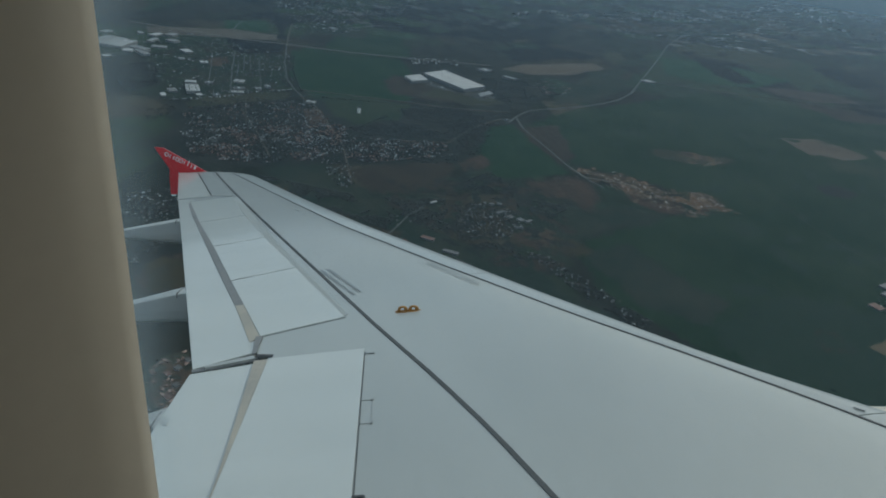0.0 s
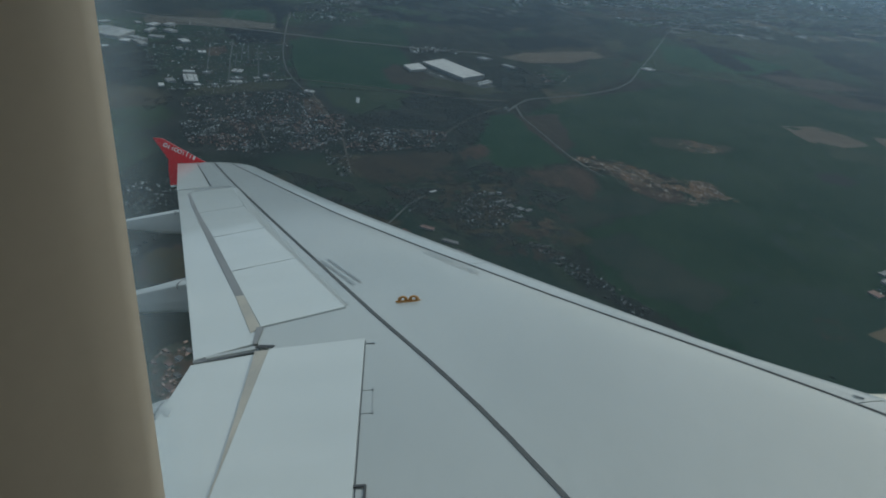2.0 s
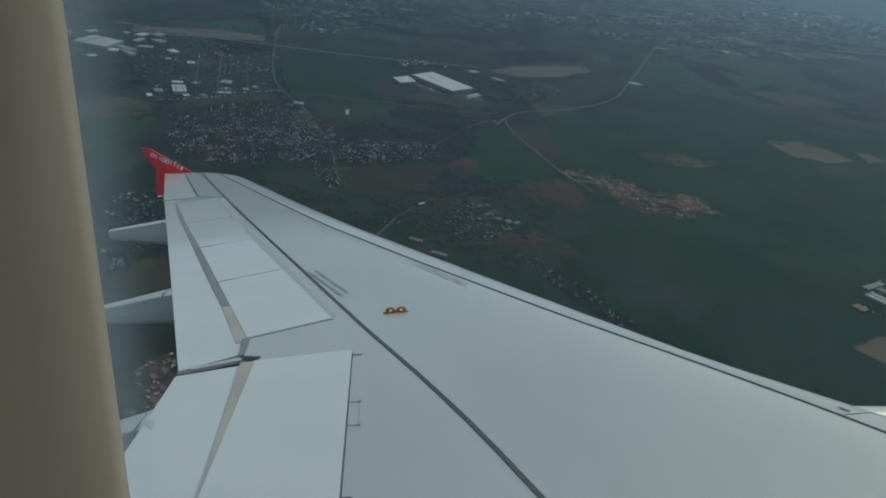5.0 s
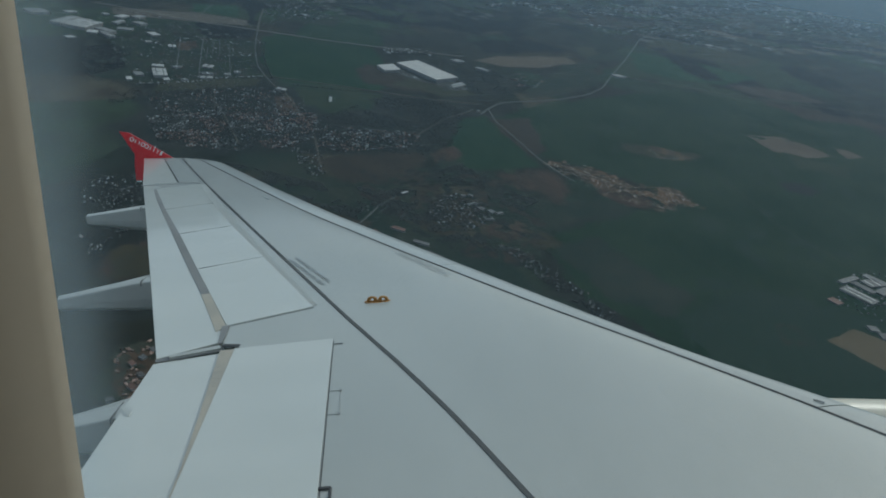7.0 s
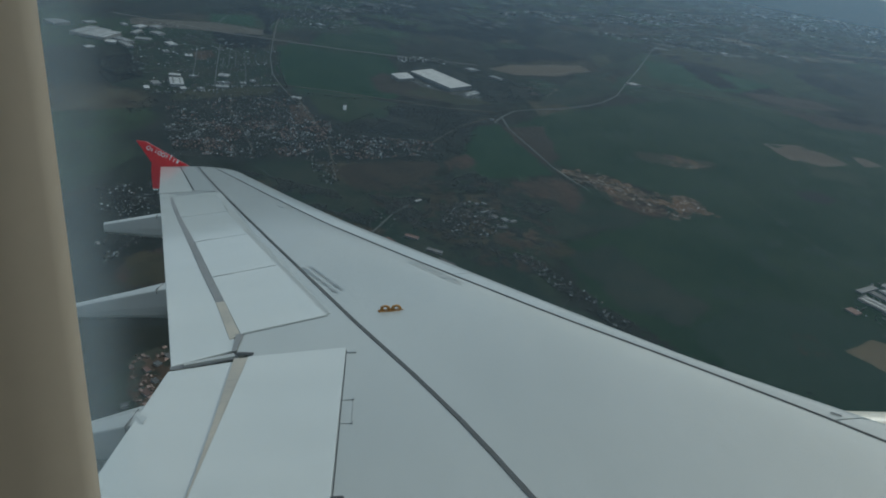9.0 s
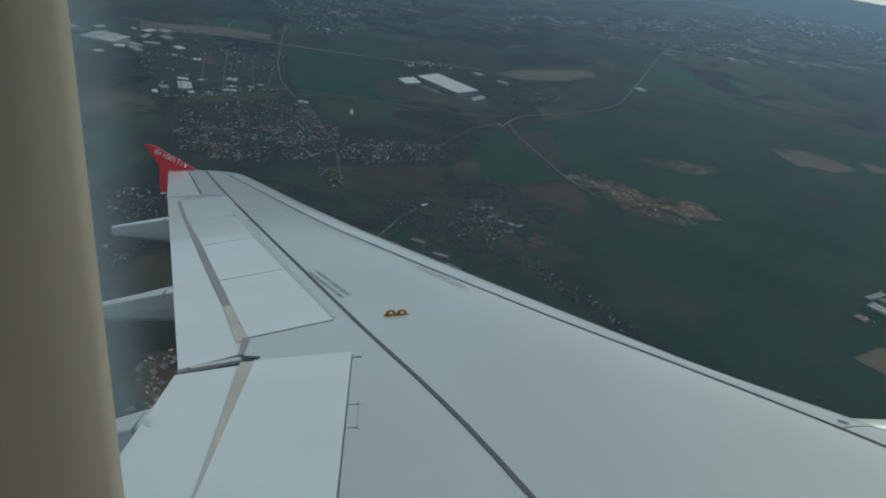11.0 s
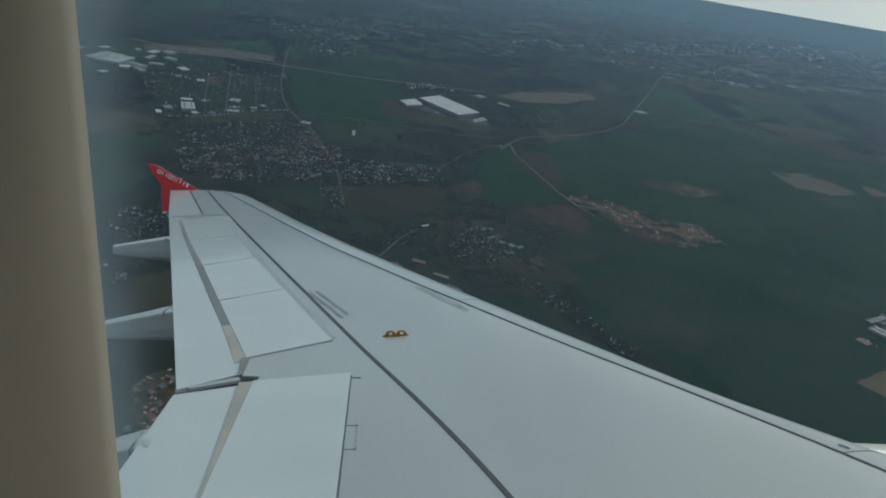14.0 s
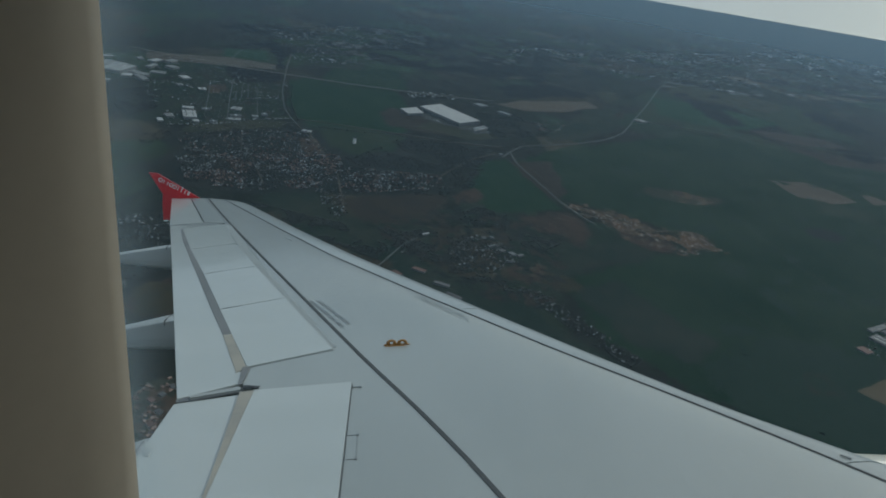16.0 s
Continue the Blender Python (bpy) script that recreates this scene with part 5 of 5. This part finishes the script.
boxes_stuff("far_village_houses", scattered([(269.0, 860.6), (314.1, 914.8), (362.6, 934.9), (332.1, 858.9), (278.6, 822.8)], 46, 93) + scattered([(333.0, 851.4), (361.7, 881.0), (340.8, 803.7), (315.2, 765.3), (312.3, 783.9)], 26, 94) + scattered([(-124.5, 619.6), (-77.9, 661.2), (-60.5, 599.3), (-80.4, 572.0), (-111.1, 564.9)], 70, 95), 0.4, 1.1, 0.7, SPECKS_FAR, "far village of pale houses by the road", "houses", 16)
boxes_stuff("hazy_city", clumped([(598.2, 1364.5), (1300.0, 2900.0), (2200.0, 3100.0), (1700.0, 2300.0), (746.9, 1169.2), (654.5, 1154.8), (614.5, 1232.9)], 1500, 96, 110, 0.12), 0.9, 5.0, 1.6, SPECKS, "pale hazy city blocks near the horizon", "buildings", 17)
boxes_stuff("hazy_suburb", clumped([(73.7, 858.8), (598.2, 1364.5), (614.5, 1232.9), (339.5, 995.9), (83.4, 810.2)], 500, 97, 40, 0.05), 0.6, 2.6, 1.0, SPECKS_FAR, "hazy suburb roofs among far woods", "buildings", 18)
boxes_stuff("gravel_heaps", clumped(PIT, 60, 26, 5, 0.1) + clumped(PIT_SMALL, 10, 27, 3), 0.08, 0.36, 0.2, RUBBLE, "pale gravel heaps and sheds in the pit", "gravel", 5)
boxes_stuff("site_materials", clumped(SITE, 55, 28, 3), 0.15, 0.6, 0.25, ROOFS_BROWN, "stacked brownish materials and huts on a building site", "materials", 6)
boxes_stuff("village_sheds", clumped(VILLAGE, 100, 29, 4) + clumped(ROW, 40, 30, 4), 0.1, 0.38, 0.3, SPECKS, "garden sheds among the village houses", "sheds", 7)


def trees_stuff(name, spots, low, high, label, seed):
    """Woods: every crown an uneven low clump of branches, a few of them much larger."""
    g = np.random.default_rng(seed)
    f = (1 + 5 ** 0.5) / 2
    ico = np.array([(-1, f, 0), (1, f, 0), (-1, -f, 0), (1, -f, 0), (0, -1, f), (0, 1, f), (0, -1, -f), (0, 1, -f), (f, 0, -1), (f, 0, 1), (-f, 0, -1), (-f, 0, 1)]) / 1.9
    tri = np.array([(0, 11, 5), (0, 5, 1), (0, 1, 7), (0, 7, 10), (0, 10, 11), (1, 5, 9), (5, 11, 4), (11, 10, 2), (10, 7, 6), (7, 1, 8), (3, 9, 4), (3, 4, 2), (3, 2, 6), (3, 6, 8), (3, 8, 9), (4, 9, 5), (2, 4, 11), (6, 2, 10), (8, 6, 7), (9, 8, 1)])
    n = len(spots)
    r = low * 0.8 + (high - low) * 1.5 * g.random((n, 1, 1)) ** 2.2
    v = ico[None] * r * g.uniform(0.5, 1.35, (n, 12, 1)) * np.array([1, 1, 0.55])
    v[:, :, 2] += r[:, :, 0] * 0.5 + 0.08
    v[:, :, :2] += np.array(spots)[:, None, :]
    faces = tri[None] + (np.arange(n) * 12)[:, None, None]
    me = bpy.data.meshes.new(name)
    me.from_pydata(v.reshape(-1, 3).tolist(), [], faces.reshape(-1, 3).tolist())
    me.materials.append(CROWN)
    return tagged(new(name, me), label, "trees", kind="stuff")


WOODS = [([(-38.8, 321.7), (-29.1, 333.8), (-12.6, 371.4), (17.7, 385.6), (33.4, 368.7), (21.3, 325.3), (-5.3, 318.5), (-26.8, 313.5)], 2300, 30, -0.5), ([(-64.1, 249.2), (-36.6, 242.8), (-18.7, 238.4), (-6.0, 242.3), (11.6, 245.3), (13.7, 217.5), (-5.9, 210.0), (-33.5, 224.3)], 1500, 9, 0.05),
         ([(34.7, 474.3), (62.1, 489.8), (89.7, 453.3), (68.2, 418.9), (42.4, 409.3)], 900, 14, -0.1), (TOWN, 2000, 8, -0.1), (TOWN_EAST, 900, 7, -0.1), (TOWN_NORTH, 900, 8, -0.1), (TOWN_SOUTH, 90, 4, 0.0), (VILLAGE, 330, 4, 0.0), (ROW, 300, 5, 0.0), ([(-103.2, 213.9), (-97.0, 221.0), (-86.1, 227.3), (-78.0, 207.1), (-85.3, 200.4), (-95.3, 199.7)], 260, 6, 0.0),
         ([(14.9, 242.8), (26.1, 246.2), (25.5, 211.3), (36.2, 208.7), (51.7, 199.8), (40.0, 197.8), (15.6, 208.8)], 520, 5, -0.05), ([(-176.9, 393.4), (-166.3, 409.3), (-142.6, 364.4), (-150.5, 340.7), (-163.4, 358.3)], 1000, 20, -0.4), (EDGE, 260, 5, 0.0), (ESTATE, 120, 5, 0.0),
         ([(31.6, 283.0), (42.3, 274.5), (38.9, 250.0), (22.9, 251.1), (18.7, 266.8)], 360, 6, 0.0), ([(39.1, 252.4), (53.2, 254.2), (61.8, 249.7), (50.9, 236.6), (41.3, 239.3)], 260, 6, -0.1), ([(-4.0, 291.7), (14.0, 293.5), (14.5, 287.4), (-3.6, 282.6)], 160, 4, -0.1),
         ([(-134.0, 324.9), (-96.8, 353.6), (-70.3, 369.5), (-66.1, 364.0), (-118.7, 316.3), (-124.9, 292.5)], 300, 7, 0.1), ([(14.4, 384.1), (34.1, 382.0), (43.2, 371.9), (27.4, 303.1), (15.3, 290.8), (17.1, 335.2)], 520, 6, 0.0)]
spots = []
for k, (poly, n, size, cut) in enumerate(WOODS):
    spots += clumped(poly, int(n * 2.6), 100 + k, size, cut)
trees_stuff("woods", spots, 0.14, 0.36, "dark leafless woods and garden trees", 3)


hedges = line_spots([(-58.4, 372.8), (-14.7, 379.1), (37.4, 382.3)], 0.8, 0.8, 1) \
    + line_spots([(-93.7, 476.3), (-84.3, 426.2), (-70.7, 381.1)], 1.0, 0.5, 6) \
    + line_spots([(-221.8, 513.1), (-144.1, 498.4), (-55.0, 497.9), (44.8, 510.8)], 1.2, 0.6, 8) + line_spots([(166.8, 513.8), (281.6, 511.3), (359.4, 514.0)], 1.6, 1.0, 9)
trees_stuff("hedgerow_trees", hedges, 0.25, 0.6, "dark bare hedgerow trees along fields and roads", 4)


def hall(points, height, label, roof_mat=ROOF_PALE, lights=0, docks=0, category="hall", name="industrial_hall", group="halls of the works"):
    """A flat-roofed hall on four corners: walls, a roof sheet with a raised rim, skylight bands and dock doors."""
    c = Vector((sum(p[0] for p in points) / 4, sum(p[1] for p in points) / 4))
    ob = thing(name, label, category, pose(c.x, c.y, 0.13), group)
    q = [(p[0] - c.x, p[1] - c.y) for p in points]
    part("wall", prism(q, lambda x, y: height, height + 0.12), CLADDING, ob)
    part("roof", prism([(x * 1.01, y * 1.01) for x, y in q], lambda x, y: height + 0.08, 0.075), roof_mat, ob)
    a, b, c2, d = [Vector(v) for v in q]
    for i in range(lights):
        u = (i + 0.5) / lights
        s, e = a.lerp(b, u).lerp(d.lerp(c2, u), 0.08), a.lerp(b, u).lerp(d.lerp(c2, u), 0.92)
        part("skylight", ribbon([tuple(s), tuple(e)], (b - a).length / lights * 0.14, lambda x, y: height + 0.08, 0.10, 0.09), SKYLIGHT if roof_mat not in (ROOF_PALE, ROOF_WHITE) else ROOF_GREY, ob)
    for i in range(docks):
        u = (i + 0.5) / docks
        s, e = a.lerp(b, u - 0.3 / docks), a.lerp(b, u + 0.3 / docks)
        part("dock_door", ribbon([tuple(s * 1.012), tuple(e * 1.012)], 0.05, lambda x, y: height * 0.5, 0, height * 0.42), DOOR_DARK, ob)
    return ob


hall([(-3.2, 456.3), (22.9, 423.7), (36.9, 438.6), (10.5, 473.1)], 2.4, "long white flat-roofed distribution hall beside yards", ROOF_WHITE, 0, 12, name="warehouse", group="")
hall([(-15.5, 444.2), (-10.1, 432.4), (-0.2, 441.1), (-5.8, 454.8)], 1.6, "white office annex beside the warehouse", ROOF_WHITE, 0, 0)
hall([(31.9, 423.9), (32.9, 415.8), (42.3, 429.2), (39.7, 435.4)], 0.5, "low grey loading building beside the warehouse", ROOF_GREY, 2, 0)

def block(x, y, length, width, turn, height, *rest, **more):
    """A hall given by its middle, its sides and its turn in degrees."""
    c, s = math.cos(radians(turn)), math.sin(radians(turn))
    q = [(x + u * length / 2 * c - v * width / 2 * s, y + u * length / 2 * s + v * width / 2 * c) for u, v in ((-1, -1), (1, -1), (1, 1), (-1, 1))]
    return hall(q, height, *rest, **more)


for row in ((-123.7, 358.1, 6.8, 13.9, 22, 1.4), (-117.3, 349.2, 3.0, 4.2, 27, 0.7), (-129.6, 372.7, 5.9, 4.1, 11, 0.8), (-133.1, 341.9, 2.6, 5.2, 27, 0.7), (-132.1, 351.8, 4.2, 6.1, 34, 0.9), (-191.0, 484.9, 9.3, 5.7, 75, 1.0), (-181.9, 490.2, 7.9, 6.0, 75, 1.2), (-174.2, 470.6, 5.9, 7.7, 63, 1.2), (-186.2, 466.6, 11.5, 3.5, 87, 1.0), (-175.8, 450.2, 9.1, 5.9, 8, 0.6), (-156.6, 445.5, 5.4, 8.4, 43, 1.0), (-177.2, 427.0, 4.2, 14.0, 44, 1.2), (-186.9, 428.8, 5.7, 6.9, 10, 1.0), (-201.9, 485.9, 3.5, 5.7, 39, 0.8)):
    block(*row, "pale flat-roofed works hall among yards", ROOF_PALE, 2 if row[3] > 12 else 0, 0)
for row in ((-210.8, 447.6, 23.4, 6.4, 84, 1.8), (-203.0, 445.3, 22.9, 7.2, 84, 1.8), (-195.1, 442.7, 20.9, 7.5, 84, 1.8), (-182.2, 435.9, 5.6, 12.8, 63, 1.6), (-235.2, 462.4, 11.1, 12.3, 52, 1.4), (-221.4, 477.7, 7.2, 5.0, 58, 0.7), (-191.5, 409.7, 5.1, 4.0, 54, 0.6)):
    block(*row, "large pale works hall with roof bands", ROOF_PALE, 4 if row[2] > 8 else 2, 0)
for k, row in enumerate(((-106.8, 386.1, 5.5, 6.2, 2, 0.7), (-102.8, 370.8, 6.4, 4.0, 33, 0.7), (-101.3, 363.2, 6.6, 4.0, 22, 0.6), (-89.8, 382.4, 3.3, 4.4, 18, 0.7), (-93.5, 376.0, 3.2, 3.6, 27, 0.5), (-109.7, 353.7, 3.7, 3.3, 27, 0.5), (-61.6, 360.6, 4.9, 3.6, -8, 0.6), (-84.7, 596.6, 5.8, 7.1, 39, 0.8), (-138.0, 422.5, 4.4, 5.3, 23, 0.5), (-120.9, 376.4, 4.1, 3.6, 28, 0.5), (-152.7, 425.1, 3.5, 4.5, 33, 0.6))):
    block(*row, "grey flat-roofed shed along the works street" if k % 2 else "pale flat-roofed shed along the works street", ROOF_GREY if k % 2 else ROOF_PALE, 1, 0)
for row in ((-8.0, 449.0, 6.0, 9.0, 48, 1.0), (40.3, 500.1, 9.0, 7.0, 43, 0.7), (57.0, 482.2, 4.5, 10.0, 50, 0.9), (170.9, 532.4, 10.5, 8.0, 36, 0.6), (349.6, 794.7, 14.0, 8.0, 35, 0.6), (448.0, 847.5, 10.0, 9.0, 36, 0.6), (46.0, 371.5, 2.0, 1.6, 36, 0.5)):
    block(*row, "grey flat-roofed shed beside a country road", ROOF_GREY, 1, 0)
for k, row in enumerate(((32.8, 237.5, 7.4, 2.7, 41, 0.4), (36.3, 233.9, 4.0, 5.2, 45, 0.4), (40.1, 232.4, 3.9, 5.8, 38, 0.4), (43.2, 231.8, 4.9, 2.8, 42, 0.4), (38.7, 225.3, 5.9, 2.2, 8, 0.3), (29.9, 244.7, 3.4, 3.2, 35, 0.35), (33.0, 245.9, 3.2, 3.4, -28, 0.35), (7.0, 240.1, 5.4, 2.1, 43, 0.4))):
    block(row[0], row[1], row[2] * 0.6, row[3] * 0.45, *row[4:], "long grey farm shed in the village", (ROOF_GREY, TILE_DARK, ROOF_GREY, TILE_DARK)[k % 4] if k < 7 else ROOF_WHITE, 0, 0, "shed", "farm_shed", "farm sheds of the village")
for k, row in enumerate(((-3.2, 201.4, 7.5, 5.5, 43, 0.5), (5.6, 207.8, 5.9, 2.8, -22, 0.4), (3.7, 196.7, 8.3, 2.5, -29, 0.4), (13.4, 199.2, 6.7, 2.4, -20, 0.4), (9.2, 190.3, 6.7, 2.0, -32, 0.4), (17.4, 191.9, 6.9, 2.5, -33, 0.4), (18.2, 184.1, 5.7, 2.1, -28, 0.4))):
    block(row[0], row[1], row[2] * 0.8, row[3] * 0.7, *row[4:], "reddish roofed farm building beside a lane" if k < 2 else "long grey stable block beside a lane", TILE_RED if k < 2 else (ROOF_GREY, TILE_DARK)[k % 2], 0, 0, "building", "stable_block", "stable blocks by the lane")
for k, row in enumerate(((171.4, 210.6, 11.3, 2.3, 30, 0.4), (174.2, 205.5, 3.0, 7.9, 30, 0.4), (168.3, 198.9, 5.5, 11.5, 34, 0.5), (183.6, 213.1, 3.5, 8.4, 37, 0.4), (180.1, 209.9, 7.3, 5.0, 20, 0.4), (181.4, 204.2, 8.1, 3.6, 31, 0.45), (159.3, 176.4, 3.3, 3.0, -3, 0.35), (160.9, 172.2, 3.6, 3.8, -6, 0.35), (155.7, 192.5, 3.6, 4.0, 28, 0.3))):
    block(*row, "long low barrack-like block beside a field", (ROOF_GREY, TILE_DARK, ROOF_GREY)[k % 3] if k < 8 else TILE_RED, 2 if k in (2, 4) else 0, 0, "building", "long_block", "long blocks by the field")
for k, row in enumerate(((-51.1, 123.1, 2.0, 2.9, 50, 0.35), (-49.7, 125.6, 2.3, 2.3, 63, 0.4), (-48.1, 119.7, 2.1, 2.5, 56, 0.35), (-48.3, 115.3, 2.2, 3.1, 48, 0.4), (-51.1, 110.9, 2.5, 2.0, 32, 0.4), (-48.5, 128.8, 1.8, 2.9, 45, 0.35))):
    block(row[0], row[1], row[2] * 0.6, row[3] * 0.6, *row[4:], "reddish flat-roofed building on a bare site", (TILE_RED, ROOF_GREY, TILE_DARK)[k % 3], 0, 0, "building", "site_building", "buildings on the bare site")
silo = thing("silo", "pale silo standing in the meadow", "silo", pose(-34.6, 351.8, 0.04) @ Matrix.Scale(1.7, 4))
bm = bmesh.new()
bmesh.ops.create_cone(bm, cap_ends=True, segments=16, radius1=0.5, radius2=0.5, depth=1.6, matrix=Matrix.Translation((0, 0, 0.8)))
part("tank", bm, WHITE, silo)
bm = bmesh.new()
bmesh.ops.create_cone(bm, cap_ends=True, segments=16, radius1=0.54, radius2=0.05, depth=0.4, matrix=Matrix.Translation((0, 0, 1.8)))
part("cap", bm, ROOF_GREY, silo)


PILE = [0.1003]


def patches(name, spots, low, high, mat, label, seed, base=None):
    """Ragged flat patches of bare ground."""
    keep = PILE[0]
    PILE[0] = base or keep
    rng = random.Random(seed)
    vs, fs = [], []
    for x, y in spots:
        r, o, t = rng.uniform(low, high), len(vs), rng.uniform(0, 3)
        for k in range(9):
            a = 2 * math.pi * k / 9
            q = r * rng.uniform(0.5, 1.2)
            dx, dy = q * 1.9 * math.cos(a), q * math.sin(a)
            vs.append((x + dx * math.cos(t) - dy * math.sin(t), y + dx * math.sin(t) + dy * math.cos(t), PILE[0]))
        fs.append(tuple(range(o, o + 9)))
        PILE[0] += 0.00002 if base else 0.00006 if high < 5 else 0.0003
    PILE[0] = keep if base else PILE[0]
    me = bpy.data.meshes.new(name)
    me.from_pydata(vs, [], fs)
    me.materials.append(mat)
    return tagged(new(name, me), label, "ground", kind="stuff")


for k, poly in enumerate((PIT, PIT_SMALL)):
    patches("pit_spoil", [(x + 2.2 * math.sin(9.1 * y), y + 2.2 * math.sin(7.3 * x)) for x, y in clumped(poly, (170, 40)[k], 141 + k, 6, 0.1)], 0.4, 1.9, PITGROUND, "ragged spoil and gravel round the pit", 141 + k)
patches("pit_sand", clumped(PIT, 70, 41, 4, 0.15) + clumped(PIT_SMALL, 26, 42, 3, 0.1), 0.2, 1.1, SAND, "pale ragged sand and rubble in the pit", 41)
patches("village_yards", scattered(VILLAGE, 40, 43) + scattered(SITE, 20, 44) + clumped(WORKS, 90, 45, 10), 0.3, 1.6, EARTH, "bare earth yards between buildings", 42)
patches("scrub_stains", scattered([(-5.9, 240.6), (21.8, 293.1), (41.3, 277.6), (62.6, 241.0), (51.2, 185.2), (15.6, 208.8)], 110, 48), 0.6, 3.0, HEATH, "brown scrub and rough grass", 45)

SCRUB = [(-11.0, 260.1), (22.0, 270.8), (62.4, 263.9), (58.7, 215.0), (51.1, 192.4), (29.0, 195.1), (6.4, 210.7), (-8.8, 231.2)]
patches("scrub_thickets", clumped(SCRUB, 170, 151, 9), 0.5, 2.4, WOOD, "dark bare thickets round the village", 151)
patches("scrub_earth", clumped(SCRUB, 130, 152, 8), 0.4, 2.0, BROWN, "brown bare scrub ground round the village", 152)
CROP_LAND = [(77.5, 167.3), (108.2, 193.6), (157.1, 212.1), (153.0, 181.7), (129.0, 141.8), (107.3, 150.4)]
patches("crop_flecks", clumped(CROP_LAND, 90, 161, 11), 0.2, 0.7, CROP_THIN, "thin worn flecks in the crop", 161)
patches("works_grass", clumped(WORKS, 110, 71, 12), 0.5, 2.6, MEADOW, "rough green strips between the yards", 71)
patches("works_soil", clumped(WORKS, 70, 72, 10), 0.4, 2.0, BROWN, "bare brown ground between the yards", 72)
patches("works_scrub", clumped(WORKS, 90, 73, 9), 0.4, 1.8, WOOD, "dark scrub between the yards", 73)
patches("crop_shades", clumped([(79.8, 389.2), (210.9, 500.8), (328.5, 469.3), (160.4, 193.7), (105.2, 182.6), (101.0, 240.7), (139.6, 268.4), (114.1, 301.6)], 120, 76, 18), 0.8, 4.5, CROP_THIN, "thin worn spots in the crop", 76, 0.0223)
FAR_ALL = [(148.1, 771.4), (460.3, 1416.1), (738.8, 1764.3), (988.2, 1916.2), (1208.7, 1766.9), (625.7, 881.9), (415.9, 790.9), (257.0, 751.0)]
FAR_LEFT = [(-188.7, 712.7), (-100.2, 863.9), (103.7, 982.7), (421.7, 1401.4), (151.2, 790.1), (-0.3, 651.1), (-118.1, 611.5)]
MISTY = land("far_pale_fields", (0.06, 0.062, 0.058), (0.13, 0.128, 0.12), 0.02, 0.1, 0.3)
patches("far_fields", scattered(FAR_ALL, 520, 51), 1.5, 8, MISTY, "pale far fields and built-up strips", 51)
patches("far_woods", scattered(FAR_ALL, 90, 52) + scattered(FAR_LEFT, 90, 53), 6, 30, FAR_WOOD, "dark far woods between fields", 52)
patches("far_meadows", scattered(FAR_ALL, 60, 54) + scattered(FAR_LEFT, 45, 55), 5, 20, MEADOW, "dull green far meadows", 53)
patches("far_thickets", clumped(FAR_LEFT, 260, 57, 60) + clumped(FAR_ALL, 260, 58, 60), 2, 9, WOOD, "dark far thickets and copses", 57)
patches("far_clearings", clumped(FAR_LEFT, 90, 56, 50), 1.5, 6, MISTY, "pale far clearings", 54)

# ---- haze, imitated by a sheet ----
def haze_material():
    """Haze put into a sheet as milky colour: the higher a line of sight crosses the sheet, the farther it goes on over
    the land.
    """
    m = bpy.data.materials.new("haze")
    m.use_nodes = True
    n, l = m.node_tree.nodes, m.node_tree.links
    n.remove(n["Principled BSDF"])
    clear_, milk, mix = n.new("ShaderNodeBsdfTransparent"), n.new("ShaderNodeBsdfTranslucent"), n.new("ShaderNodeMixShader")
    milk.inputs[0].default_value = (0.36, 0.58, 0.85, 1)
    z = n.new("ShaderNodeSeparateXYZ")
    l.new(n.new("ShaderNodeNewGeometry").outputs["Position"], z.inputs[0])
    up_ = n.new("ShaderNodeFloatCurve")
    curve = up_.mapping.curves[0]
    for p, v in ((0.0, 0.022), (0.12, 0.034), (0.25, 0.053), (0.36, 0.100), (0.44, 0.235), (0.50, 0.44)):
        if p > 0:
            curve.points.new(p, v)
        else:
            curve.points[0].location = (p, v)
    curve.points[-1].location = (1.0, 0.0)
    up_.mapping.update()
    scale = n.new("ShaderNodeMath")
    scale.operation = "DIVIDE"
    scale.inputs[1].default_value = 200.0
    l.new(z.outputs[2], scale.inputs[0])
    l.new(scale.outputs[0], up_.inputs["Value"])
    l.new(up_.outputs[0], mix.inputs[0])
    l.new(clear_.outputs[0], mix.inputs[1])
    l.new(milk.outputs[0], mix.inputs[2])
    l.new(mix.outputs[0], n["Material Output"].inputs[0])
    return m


# added upright cylinder round the aircraft, standing in for haze in the air
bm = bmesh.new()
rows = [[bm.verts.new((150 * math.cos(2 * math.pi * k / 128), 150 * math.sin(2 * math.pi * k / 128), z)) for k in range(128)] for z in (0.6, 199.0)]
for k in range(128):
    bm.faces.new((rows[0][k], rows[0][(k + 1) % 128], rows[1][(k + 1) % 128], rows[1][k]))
tagged(new("haze_veil", mesh_of("haze_veil", bm, haze_material(), True)), "thin bluish translucent sheet imitating haze over the far country", "haze", kind="structure")
